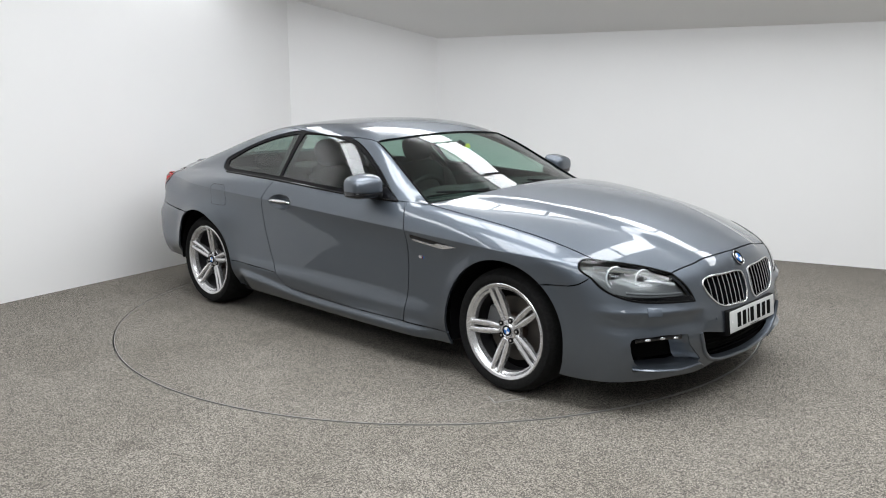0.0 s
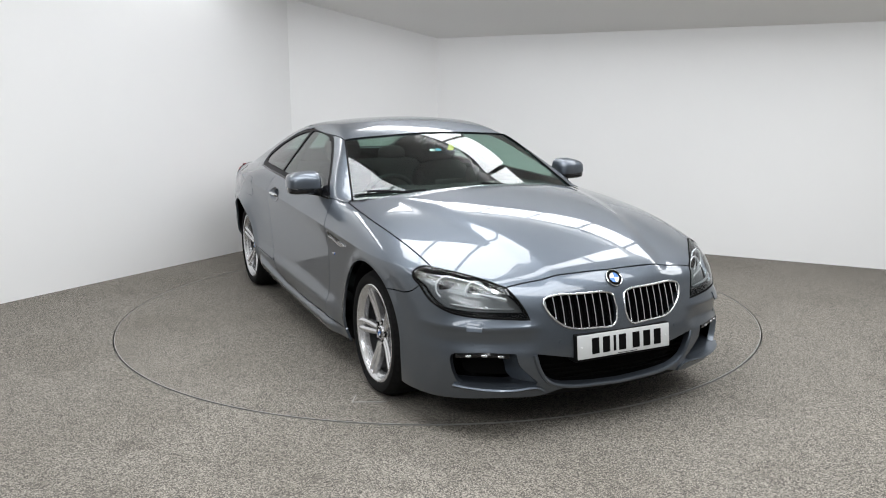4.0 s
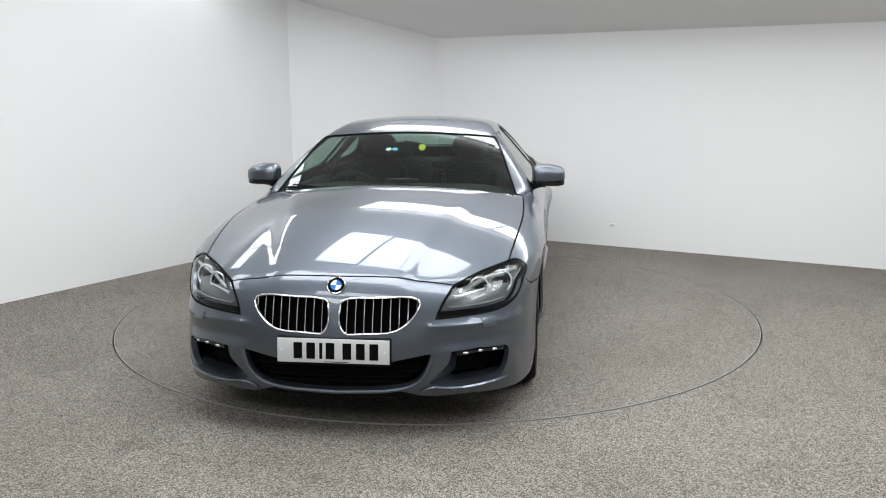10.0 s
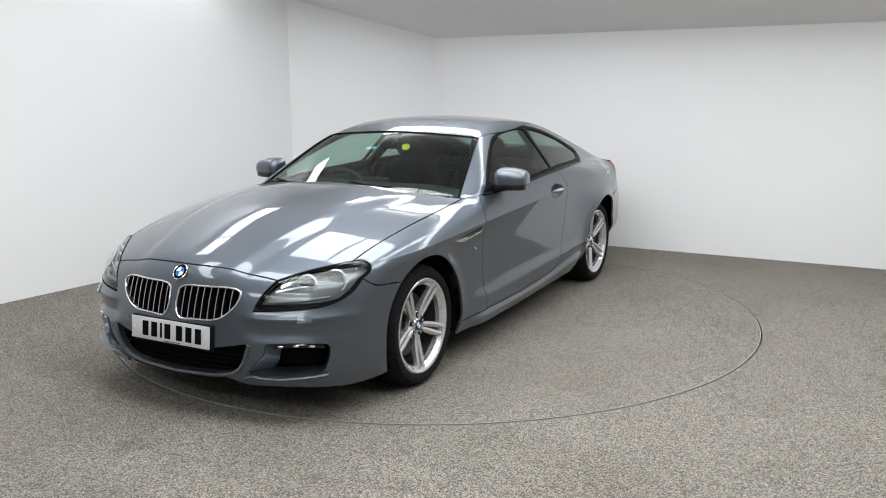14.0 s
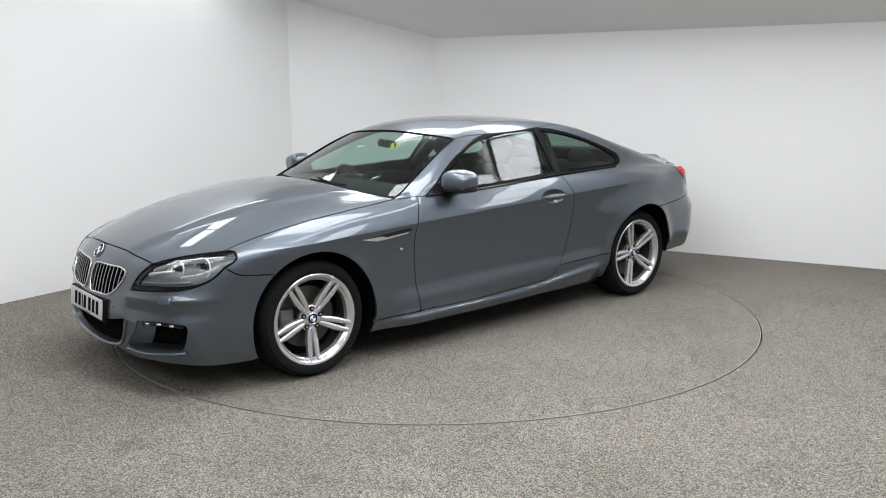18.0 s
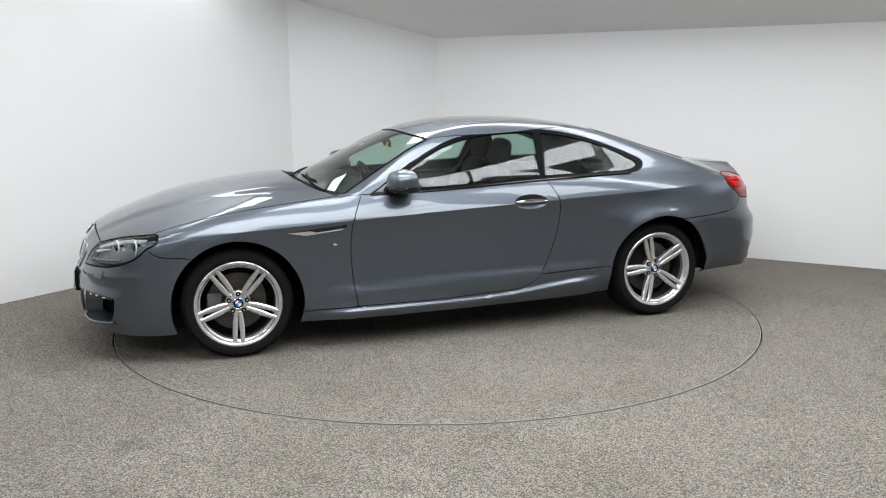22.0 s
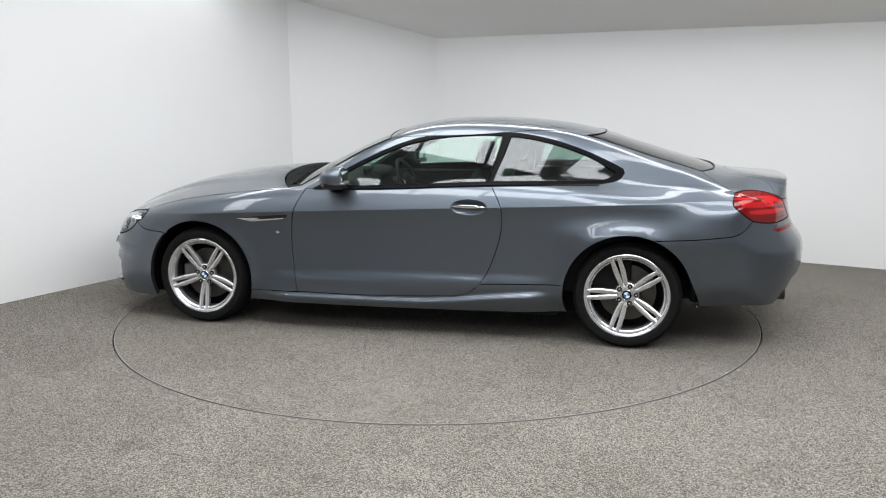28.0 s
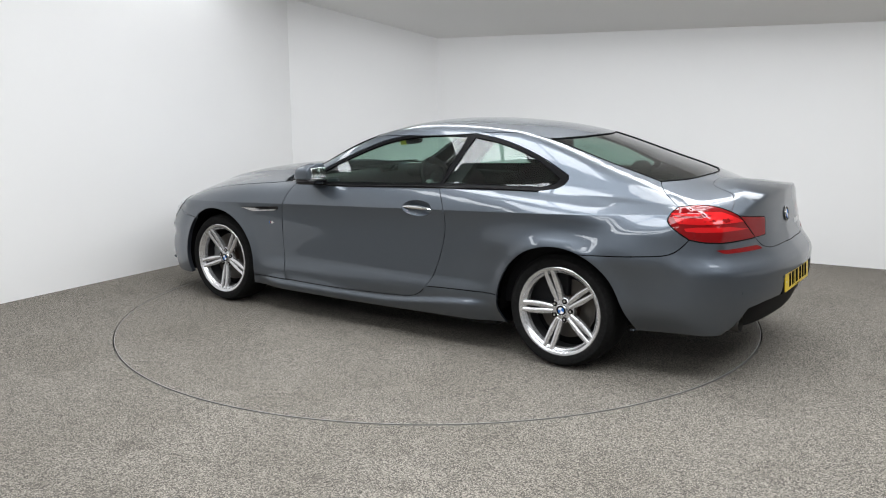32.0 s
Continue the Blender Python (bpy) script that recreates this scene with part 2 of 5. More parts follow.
def skin(p):
    """Negative inside the car, zero on its skin. p: n x 3 in the car's space, nose along +x."""
    x, y, z = p[:, 0], np.abs(p[:, 1]), p[:, 2]
    ys = np.sqrt(y * y + 1e-5)
    rise = z - shoulder(x)
    width = half_width(x) + 0.010 + np.where(rise > 0, above_crease(rise) * (1 + 1.0 * step(-1.2, -2.0, x)), below_crease(rise))
    skirt = 0.222 + 0.085 * step(0.1, -1.15, x)
    width = width + 0.030 * step(skirt + 0.052, skirt - 0.004, z) * step(-1.04, -0.80, x) * step(1.05, 0.70, x)
    width = width + 0.015 * step(0.435 - 0.02 * x, 0.35 - 0.02 * x, z) * step(-1.10, -0.75, x) * step(1.05, 0.70, x)
    for wx, wz in WHEELS:
        r = np.hypot(x - wx, z - wz)
        width = width + (0.020 if wx < 0 else 0.013) * np.exp(-((r - 0.375) / 0.055) ** 2) * step(0.2, 0.36, z)
    width = width + 0.028 * np.exp(-((z - 0.690) / 0.10) ** 2) * step(-0.75, -1.35, x) * step(-2.35, -1.65, x)
    haunch = step(-0.70, -1.35, x) * step(-2.25, -1.65, x)
    width = width + haunch * 0.012 * step(-0.02, -0.20, rise) * step(-0.55, -0.30, rise)
    width = width - 0.045 * step(0.46, 0.24, z) * step(-1.70, -1.90, x)
    width = width + 0.007 * step(0.75, 0.64, z) * step(-1.60, -1.95, x)
    width = width - 0.055 * step(-0.02, 0.12, rise) * step(-1.65, -2.15, x) - 0.10 * step(-0.13, 0.10, rise) * step(-1.50, -2.0, x)
    top = deck(x - tail_bow(ys) * step(-1.95, -2.3, x)) - deck_drop(x) * (ys / 0.8) ** 2.2 + 0.013 * step(0.06, -0.06, ys - dome_edge(x)) * step(0.7, 1.2, x)
    top = top + ducktail(x - tail_bow(ys) * step(-1.95, -2.3, x)) * (0.22 + 0.78 * step(0.84, 0.20, ys)) * step(-1.8, -1.95, x)
    top = top - 0.06 * step(0.0, -0.07, x - 0.988 + 0.25 * ys ** 2) * step(0.80, 0.68, ys)
    low = smax(z - top, y - width, 0.13 - 0.02 * step(-1.2, -1.9, x) - 0.05 * step(0.85, 0.5, x) * step(-1.4, -1.0, x))
    outer = step(0.38, 0.52, y) * step(0.90, 0.80, y)
    ledge = (0.016 * np.exp(-((z - 0.528) / 0.020) ** 2) - 0.014 * np.exp(-((z - 0.455) / 0.035) ** 2)) * outer
    front = x - (nose(z) - nose_bow(y) + ledge)
    rear = -x - (tail(z) - tail_bow(y))
    low = smax(low, front, 0.10)
    low = smax(low, rear, 0.055)
    ridge = np.abs(x - 2.01 - 0.47 * (z - 0.155))
    low = low - 0.009 * np.clip(1 - ridge / 0.075, 0, 1) * step(0.42, 0.34, z) * step(0.68, 0.76, y)
    low = smax(low, floor_line(x) - z, 0.03)
    bend = 0.22 * step(-0.3, 0.5, x) - 0.08 * step(-0.6, -1.3, x)
    up = z - (roof(x + bend * ys ** 2) - (0.05 - 0.012 * step(-0.4, -1.2, x) - 0.018 * step(-0.1, 0.4, x)) * (ys / 0.6) ** 2.2)
    lean = 0.025 * np.log1p(np.exp(np.clip((z - 0.955) / 0.025, -40, 40)))
    side = y - (0.872 + cabin_plan(x) - 0.80 * lean - 0.22 * lean ** 2)
    cabin = np.maximum(np.maximum(smax(up, side, 0.075 - 0.025 * step(-0.1, 0.4, x)), 0.80 - z), np.maximum(x - 1.15, -2.25 - x))
    return smin(low, cabin, 0.03 + 0.11 * step(-0.7, -1.6, x))


def normal(p):
    e = 0.002
    g = np.stack([skin(p + d) - skin(p - d) for d in np.eye(3) * e], 1)
    return g / np.linalg.norm(g, axis=1, keepdims=True)


def cast(origin, way, far, near=0.0):
    """The first crossing of the skin on the way in from far to near, along origin + r * way."""
    origin, way = np.broadcast_to(origin, way.shape), np.asarray(way, float)
    lo, hi = np.full(len(way), near), np.full(len(way), far)
    found = np.zeros(len(way), bool)
    steps = np.linspace(far, near, 90)
    for a, b in zip(steps[:-1], steps[1:]):
        hit = (~found) & (skin(origin + b * way) < 0)
        lo[hit], hi[hit] = b, a
        found |= hit
        if found.all():
            break
    for _ in range(22):
        mid = (lo + hi) / 2
        inside = skin(origin + mid[:, None] * way) < 0
        lo, hi = np.where(inside, mid, lo), np.where(inside, hi, mid)
    return origin + ((lo + hi) / 2)[:, None] * way


AXIS = 0.45
TURN = {1: 1.2, -1: -1.2}


def around(uv):
    """Skin points from (x, angle): rays out from the lengthwise axis."""
    a = uv[:, 1] / 0.8
    o = np.stack([uv[:, 0], 0 * a, 0 * a + AXIS], 1)
    return cast(o, np.stack([0 * a, np.cos(a), np.sin(a)], 1), 1.4)


def to_around(p):
    return np.stack([p[:, 0], 0.8 * np.arctan2(p[:, 2] - AXIS, p[:, 1])], 1)


def about(end):
    """The same for the nose (1) or the tail (-1): level rays out from an upright axis."""
    def there(uv):
        a = uv[:, 0]
        o = np.stack([0 * a + TURN[end], 0 * a, uv[:, 1]], 1)
        return cast(o, np.stack([end * np.cos(a), np.sin(a), 0 * a], 1), 1.9)

    def back(p):
        return np.stack([np.arctan2(p[:, 1], end * (p[:, 0] - TURN[end])), p[:, 2]], 1)
    return there, back


SIDEWAYS = (around, to_around)
NOSE, TAIL = about(1), about(-1)


def curve(points, gap=0.03, smooth=True):
    """Points a small step apart along a smooth line through a few control points."""
    p = np.array(points, float)
    d = np.concatenate([[0], np.cumsum(np.linalg.norm(np.diff(p, axis=0), axis=1))])
    q = np.linspace(0, d[-1], max(2, int(d[-1] / gap) + 2))
    if smooth and len(p) > 2:
        return np.stack([Spline(*zip(d, p[:, i]))(q) for i in range(p.shape[1])], 1)
    return np.stack([np.interp(q, d, p[:, i]) for i in range(p.shape[1])], 1)


def on_side(points, gap=0.03, smooth=True):
    """A line on the left side of the skin, given by its (x, z)."""
    q = curve(points, gap, smooth)
    return cast(np.stack([q[:, 0], 0 * q[:, 0], q[:, 1]], 1), np.tile([0.0, 1.0, 0.0], (len(q), 1)), 1.2)


def on_top(points, gap=0.03, smooth=True):
    """A line on the upper side of the skin, given by its (x, y)."""
    q = curve(points, gap, smooth)
    return cast(np.stack([q[:, 0], q[:, 1], 0 * q[:, 0]], 1), np.tile([0.0, 0.0, 1.0], (len(q), 1)), 1.6)


def on_end(end, points, gap=0.03, smooth=True):
    """A line on the nose or tail, given by rough (x, y, z), pushed level on to the skin."""
    there, back = about(end)
    return there(back(curve(points, gap, smooth)))


def on_face(end, points, gap=0.03, smooth=True):
    """A line on the nose or tail, given by its (y, z)."""
    q = curve(points, gap, smooth)
    o = np.stack([0 * q[:, 0] + 0.3 * end, q[:, 0], q[:, 1]], 1)
    return cast(o, np.tile([float(end), 0.0, 0.0], (len(q), 1)), 2.4)


def joined(*lines):
    p = np.concatenate(lines)
    keep = np.ones(len(p), bool)
    last = p[0]
    for i in range(1, len(p)):
        if np.linalg.norm(p[i] - last) < 0.006:
            keep[i] = False
        else:
            last = p[i]
    if np.linalg.norm(p[0] - last) < 0.006 and keep.sum() > 3:
        keep[np.nonzero(keep)[0][-1]] = False
    return p[keep]


def mirrored(p):
    return (p * np.array([1, -1, 1]))[::-1]


def inside_polygon(q, poly):
    x, y = q[:, 0], q[:, 1]
    odd = np.zeros(len(q), bool)
    for (ax, ay), (bx, by) in zip(poly, np.roll(poly, -1, axis=0)):
        cross = (ay > y) != (by > y)
        odd ^= cross & (x < (bx - ax) * (y - ay) / (by - ay + 1e-12) + ax)
    return odd


def near_polygon(q, poly, d):
    near = np.zeros(len(q), bool)
    for a, b in zip(poly, np.roll(poly, -1, axis=0)):
        w = b - a
        s = np.clip(((q - a) @ w) / (w @ w + 1e-12), 0, 1)
        near |= np.linalg.norm(q - a - s[:, None] * w, axis=1) < d
    return near


def sheet(outline, domain, holes=(), grid=0.035, raised=0.0, thick=0.014, gap=0.003, rails=()):
    """Vertices, faces and normals of a panel of the skin inside an outline, with turned-in edges."""
    there, back = domain
    loops = [outline, *holes]
    flat = [back(q) for q in loops]
    lo, hi = flat[0].min(0), flat[0].max(0)
    gx, gy = np.meshgrid(np.arange(lo[0] + grid / 2, hi[0], grid), np.arange(lo[1] + grid / 2, hi[1], grid))
    inner = np.stack([gx.ravel(), gy.ravel()], 1)
    inner = inner[inside_polygon(inner, flat[0]) & ~near_polygon(inner, flat[0], 0.5 * grid)]
    for h in flat[1:]:
        inner = inner[~inside_polygon(inner, h) & ~near_polygon(inner, h, 0.5 * grid)]
    kept, chain = [], []
    for rail in rails:
        q = back(rail)
        ok = inside_polygon(q, flat[0]) & ~near_polygon(q, flat[0], 0.006)
        for i in range(len(q)):
            if ok[i]:
                if i and ok[i - 1]:
                    chain.append((len(kept) - 1, len(kept)))
                kept.append(q[i])
    if kept:
        inner = inner[np.min(np.linalg.norm(inner[:, None] - np.array(kept)[None], axis=2), axis=1) > 0.35 * grid]
    rim = np.concatenate(flat)
    edges, k = [], 0
    for h in flat:
        edges += [(k + i, k + (i + 1) % len(h)) for i in range(len(h))]
        k += len(h)
    every = np.concatenate([rim, inner, np.array(kept)]) if kept else np.concatenate([rim, inner])
    edges += [(len(rim) + len(inner) + i, len(rim) + len(inner) + j) for i, j in chain]
    v2, _, f2, vo, _, _ = delaunay_2d_cdt([Vector(q) for q in every], edges, [], 0, 1e-6)
    v2 = np.array([tuple(q) for q in v2])
    tri = np.array([f for f in f2 if len(f) == 3])
    mid = v2[tri].mean(1)
    ok = inside_polygon(mid, flat[0])
    for h in flat[1:]:
        ok &= ~inside_polygon(mid, h)
    tri = tri[ok]
    p = there(v2)
    for i, src in enumerate(vo):
        if len(src) and src[0] < len(rim):
            p[i] = np.concatenate(loops)[src[0]]
    n = normal(p)
    a, b, c = p[tri[:, 0]], p[tri[:, 1]], p[tri[:, 2]]
    turn = np.einsum("ij,ij->i", np.cross(b - a, c - a), n[tri[:, 0]]) < 0
    tri[turn] = tri[turn][:, ::-1]
    count = {}
    for t in tri:
        for u, w in ((t[0], t[1]), (t[1], t[2]), (t[2], t[0])):
            count[(u, w)] = 1
    border = [e for e in count if (e[1], e[0]) not in count]
    push = np.zeros_like(p)
    for u, w in border:
        side = np.cross(n[u], p[w] - p[u])
        side /= np.linalg.norm(side) + 1e-9
        push[u] += side
        push[w] += side
    length = np.linalg.norm(push, axis=1, keepdims=True)
    p = p + np.where(length > 1e-6, push / np.maximum(length, 1e-6), 0) * gap + n * raised
    verts, norms, faces = [p], [n], [tuple(t) for t in tri]
    rims = sorted({i for e in border for i in e})
    at = {i: len(p) + j for j, i in enumerate(rims)}
    outward = -np.where(length > 1e-6, push / np.maximum(length, 1e-6), 0)[rims]
    verts += [p[rims], p[rims] - n[rims] * thick]
    norms += [outward, outward]
    m = len(rims)
    for u, w in border:
        faces.append((at[w], at[u], at[u] + m, at[w] + m))
    outer = len(faces)
    k = len(p) + 2 * m
    verts.append(p - n * thick)
    norms.append(-n)
    faces += [(t[2] + k, t[1] + k, t[0] + k) for t in tri]
    return np.concatenate(verts), faces, np.concatenate(norms), outer


def mesh_from(name, verts, faces, norms, mat, mirror=False):
    v, n = np.array(verts), np.array(norms)
    if mirror:
        v, n = v * np.array([1, -1, 1]), n * np.array([1, -1, 1])
        faces = [f[::-1] for f in faces]
    me = bpy.data.meshes.new(name)
    me.from_pydata(v.tolist(), [], [tuple(int(i) for i in f) for f in faces])
    me.materials.append(mat)
    me.shade_smooth()
    me.normals_split_custom_set_from_vertices(n.tolist())
    return me
# ---- mesh helpers ----
def link(name, me, parent=None, label=""):
    ob = new(name, me)
    if parent is not None:
        ob.parent = parent
    return tagged(ob, label)


def part(name, bm, mat, parent=None, label="", smooth=True):
    """Links a bmesh as one mesh object under a thing or under a part."""
    bmesh.ops.recalc_face_normals(bm, faces=bm.faces)
    me = bpy.data.meshes.new(name)
    bm.to_mesh(me)
    bm.free()
    for m in mat if isinstance(mat, (list, tuple)) else (mat,):
        me.materials.append(m)
    if smooth:
        me.shade_smooth()
        me.set_sharp_from_angle(angle=radians(38))
    return link(name, me, parent, label)


def box(bm, x0, x1, y0, y1, z0, z1, bevel=0.0, turn=None):
    made = bmesh.ops.create_cube(bm, size=1.0)["verts"]
    m = Matrix.Translation(((x0 + x1) / 2, (y0 + y1) / 2, (z0 + z1) / 2)) @ Matrix.Diagonal((x1 - x0, y1 - y0, z1 - z0, 1))
    bmesh.ops.transform(bm, matrix=turn @ m if turn else m, verts=made)
    if bevel:
        edges = list({e for v in made for e in v.link_edges})
        bmesh.ops.bevel(bm, geom=edges, offset=bevel, segments=3, affect="EDGES", profile=0.5)
    return bm


def cylinder(bm, r0, r1, depth, m, segments=32, caps=True):
    """A tapered cylinder along its own z, from -depth/2 to depth/2, placed by m."""
    bmesh.ops.create_cone(bm, cap_ends=caps, segments=segments, radius1=r0, radius2=r1, depth=depth, matrix=m)
    return bm


def lathe(bm, profile, segments=64, axis="Y", closed=False):
    """A ring swept round the y axis from (radius, y) pairs."""
    rings = []
    for i in range(segments):
        a = 2 * math.pi * i / segments
        rings.append([bm.verts.new((r * math.cos(a), y, r * math.sin(a))) for r, y in profile])
    n = len(profile)
    for i in range(segments):
        a, b = rings[i], rings[(i + 1) % segments]
        for j in range(n if closed else n - 1):
            k = (j + 1) % n
            bm.faces.new((a[j], a[k], b[k], b[j]))
    return bm


def tube(bm, points, radius, segments=8, closed=False):
    """A round bar along a line of points."""
    pts = [Vector(p) for p in points]
    n, rings = len(pts), []
    for i, p in enumerate(pts):
        a, b = (pts[(i - 1) % n], pts[(i + 1) % n]) if closed else (pts[max(i - 1, 0)], pts[min(i + 1, n - 1)])
        q = (b - a).to_track_quat("Z", "Y").to_matrix()
        r = radius[i] if isinstance(radius, (list, tuple)) else radius
        rings.append([bm.verts.new(p + q @ Vector((r * math.cos(2 * math.pi * k / segments), r * math.sin(2 * math.pi * k / segments), 0))) for k in range(segments)])
    for i in range(n if closed else n - 1):
        a, b = rings[i], rings[(i + 1) % n]
        for k in range(segments):
            bm.faces.new((a[k], a[(k + 1) % segments], b[(k + 1) % segments], b[k]))
    if not closed:
        bm.faces.new(rings[0][::-1])
        bm.faces.new(rings[-1])
    return bm


def plate(bm, outline, z0, z1):
    """A flat slab with an (x, y) outline between two heights."""
    lo, hi = [bm.verts.new((x, y, z0)) for x, y in outline], [bm.verts.new((x, y, z1)) for x, y in outline]
    bm.faces.new(lo[::-1])
    bm.faces.new(hi)
    for i in range(len(outline)):
        j = (i + 1) % len(outline)
        bm.faces.new((lo[i], lo[j], hi[j], hi[i]))
    return bm


# ---- the studio ----
LEFT_END, BEND_A, BEND_B, RIGHT_END = (-9.1, -8.5), (-1.51, 2.945), (0.02, 3.37), (6.6, -0.38)
BACK_A, BACK_B = (6.6, -8.5), (-9.1, -8.5)
WALL_TOP, SLOPE, FLAT = 2.10, 0.344, 3.3
RIM = 2.233


def wall(name, a, b, top, label, paint=None):
    """An upright wall 0.15 m thick whose inner face runs from a to b."""
    a, b = Vector((*a, 0)), Vector((*b, 0))
    along = (b - a).normalized()
    out = Vector((-along.y, along.x, 0))
    bm = bmesh.new()
    q = [a, b, b + out * 0.15, a + out * 0.15]
    plate(bm, [(v.x, v.y) for v in q], -0.1, top)
    tagged(part(name, bm, paint or WALL, None, "", False), label, "wall", kind="structure")


wall("wall_west", BACK_B, BEND_A, 3.6, "plain white painted studio wall, evenly lit")
wall("wall_corner", BEND_A, BEND_B, 3.6, "narrow white painted wall across the corner")
wall("wall_east", BEND_B, RIGHT_END, WALL_TOP + 0.06, "white painted studio wall under the sloping ceiling")
wall("wall_side", RIGHT_END, BACK_A, 3.6, "plain white painted studio wall")
# Unseen closing wall; its grey is set by what the car's sides reflect.
wall("wall_back", BACK_A, BACK_B, 3.6, "plain dark grey wall behind the camera", WALL_DARK)

bm = bmesh.new()
n = 128
outer = [bm.verts.new((x, y, 0)) for x, y in ((-10, -9), (7.5, -9), (7.5, 4.5), (-10, 4.5))]
ring = [bm.verts.new(((RIM + 0.007) * math.cos(2 * math.pi * i / n), (RIM + 0.007) * math.sin(2 * math.pi * i / n), 0)) for i in range(n)]
corner_of = lambda i: outer[{0: 2, 1: 3, 2: 0, 3: 1}[int((i % n) / (n / 4))]]
for i in range(n):
    j = (i + 1) % n
    bm.faces.new((ring[i], corner_of(i), ring[j]))
    if corner_of(i) is not corner_of(j):
        bm.faces.new((ring[j], corner_of(i), corner_of(j)))
low = [bm.verts.new((v.co.x, v.co.y, -0.06)) for v in ring]
for i in range(n):
    j = (i + 1) % n
    bm.faces.new((ring[i], ring[j], low[j], low[i]))
tagged(part("floor", bm, CARPET, None, "", False), "speckled grey-beige carpet floor with faint dark stains", "floor", kind="structure")
bm = bmesh.new()
cylinder(bm, RIM + 0.3, RIM + 0.3, 0.04, pose(0, 0, -0.046), 96)
tagged(part("turntable_pit", bm, GAP, None, "", False), "dark pit under the turntable", "pit", kind="structure")

turntable = tagged(new("turntable"), "round carpeted turntable flush with the floor, slowly turning", "turntable")
bm = bmesh.new()
plate(bm, [((RIM - 0.007) * math.cos(2 * math.pi * i / 160), (RIM - 0.007) * math.sin(2 * math.pi * i / 160)) for i in range(160)], -0.03, 0.0)
part("carpet_disc", bm, CARPET, turntable, "speckled grey-beige carpet disc", False)
bm = bmesh.new()
edge = [(RIM - 0.007, -0.03), (RIM - 0.007, 0.0025), (RIM - 0.003, 0.0025), (RIM - 0.003, -0.03)]
lathe(bm, edge, 160, closed=True)
bmesh.ops.rotate(bm, verts=bm.verts, cent=(0, 0, 0), matrix=Matrix.Rotation(radians(90), 3, "X"))
for v in bm.verts:
    v.co.z = 0.0025 if v.co.z > 0 else -0.03
part("edge_strip", bm, METAL_EDGE, turntable, "thin worn metal edging")

bm = bmesh.new()
for (ax, ay), (bx, by) in (((1.42, -1.0), (1.503, -1.047)), ((1.503, -1.047), (1.578, -0.89))):
    ax, ay, bx, by = ax + CAR_OFFSET[0], ay + CAR_OFFSET[1], bx + CAR_OFFSET[0], by + CAR_OFFSET[1]
    w = Vector((by - ay, ax - bx)).normalized() * 0.0022
    plate(bm, [(ax + w.x, ay + w.y), (bx + w.x, by + w.y), (bx - w.x, by - w.y), (ax - w.x, ay - w.y)], 0.0005, 0.004)
part("floor_mark", bm, CHALK, turntable, "worn white angle mark", False)

# The ceiling: a slope over the east wall, then a level part.
east = Vector((RIGHT_END[0] - BEND_B[0], RIGHT_END[1] - BEND_B[1], 0)).normalized()
inward = Vector((east.y, -east.x, 0))
if inward.y > 0:
    inward = -inward
KNEE = (FLAT - WALL_TOP) / SLOPE


def on_slope(s, d, lower=0.0):
    """A place on the ceiling, s metres along the east wall from the corner and d metres in from it."""
    p = Vector((*BEND_B, 0)) + east * s + inward * d
    return Vector((p.x, p.y, min(WALL_TOP + SLOPE * d, FLAT) - lower))


bm = bmesh.new()
for d0, d1 in ((-0.3, KNEE), (KNEE, 14.0)):
    q = [on_slope(-9, d0), on_slope(9, d0), on_slope(9, d1), on_slope(-9, d1)]
    lo, hi = [bm.verts.new(v) for v in q], [bm.verts.new(v + Vector((0, 0, 0.12))) for v in q]
    bm.faces.new(lo)
    bm.faces.new(hi[::-1])
    for i in range(4):
        bm.faces.new((lo[i], lo[(i + 1) % 4], hi[(i + 1) % 4], hi[i]))
tagged(part("ceiling", bm, CEILING, None, "", False), "white ceiling that slopes down to one wall", "ceiling", kind="structure")


def ceiling_at(x, y, lower=0.05):
    d = (Vector((x, y, 0)) - Vector((*BEND_B, 0))).dot(inward)
    return Vector((x, y, min(WALL_TOP + SLOPE * d, FLAT) - lower))


def light_panel(corners, level=False):
    """A luminous ceiling panel: a slim frame round a diffuser, hung just under the ceiling."""
    q = [ceiling_at(x, y) for x, y in corners]
    if level:
        z = min(v.z for v in q)
        q = [Vector((v.x, v.y, z + 0.5 * (v.z - z))) for v in q]
    mid = sum(q, Vector()) / 4
    lamp = tagged(new("ceiling_light"), "long white luminous ceiling panel in a slim frame", "ceiling light", "ceiling lights")
    lamp.location = mid
    bm = bmesh.new()
    bm.faces.new([bm.verts.new(v - mid) for v in q])
    part("diffuser", bm, PANEL_GLOW, lamp, "glowing white diffuser", False)
    bm = bmesh.new()
    up = (q[1] - q[0]).cross(q[3] - q[0]).normalized()
    up = up if up.z > 0 else -up
    for i in range(4):
        a, b = q[i] - mid, q[(i + 1) % 4] - mid
        o = ((a + b) / 2).normalized() * 0.02
        v = [bm.verts.new(p) for p in (a - up * 0.01, b - up * 0.01, b - up * 0.01 + o, a - up * 0.01 + o)]
        w = [bm.verts.new(p) for p in (a + up * 0.045, b + up * 0.045, b + up * 0.045 + o, a + up * 0.045 + o)]
        bm.faces.new(v)
        bm.faces.new(w[::-1])
        for k in range(4):
            bm.faces.new((v[k], v[(k + 1) % 4], w[(k + 1) % 4], w[k]))
    part("frame", bm, PANEL_FRAME, lamp, "", False)


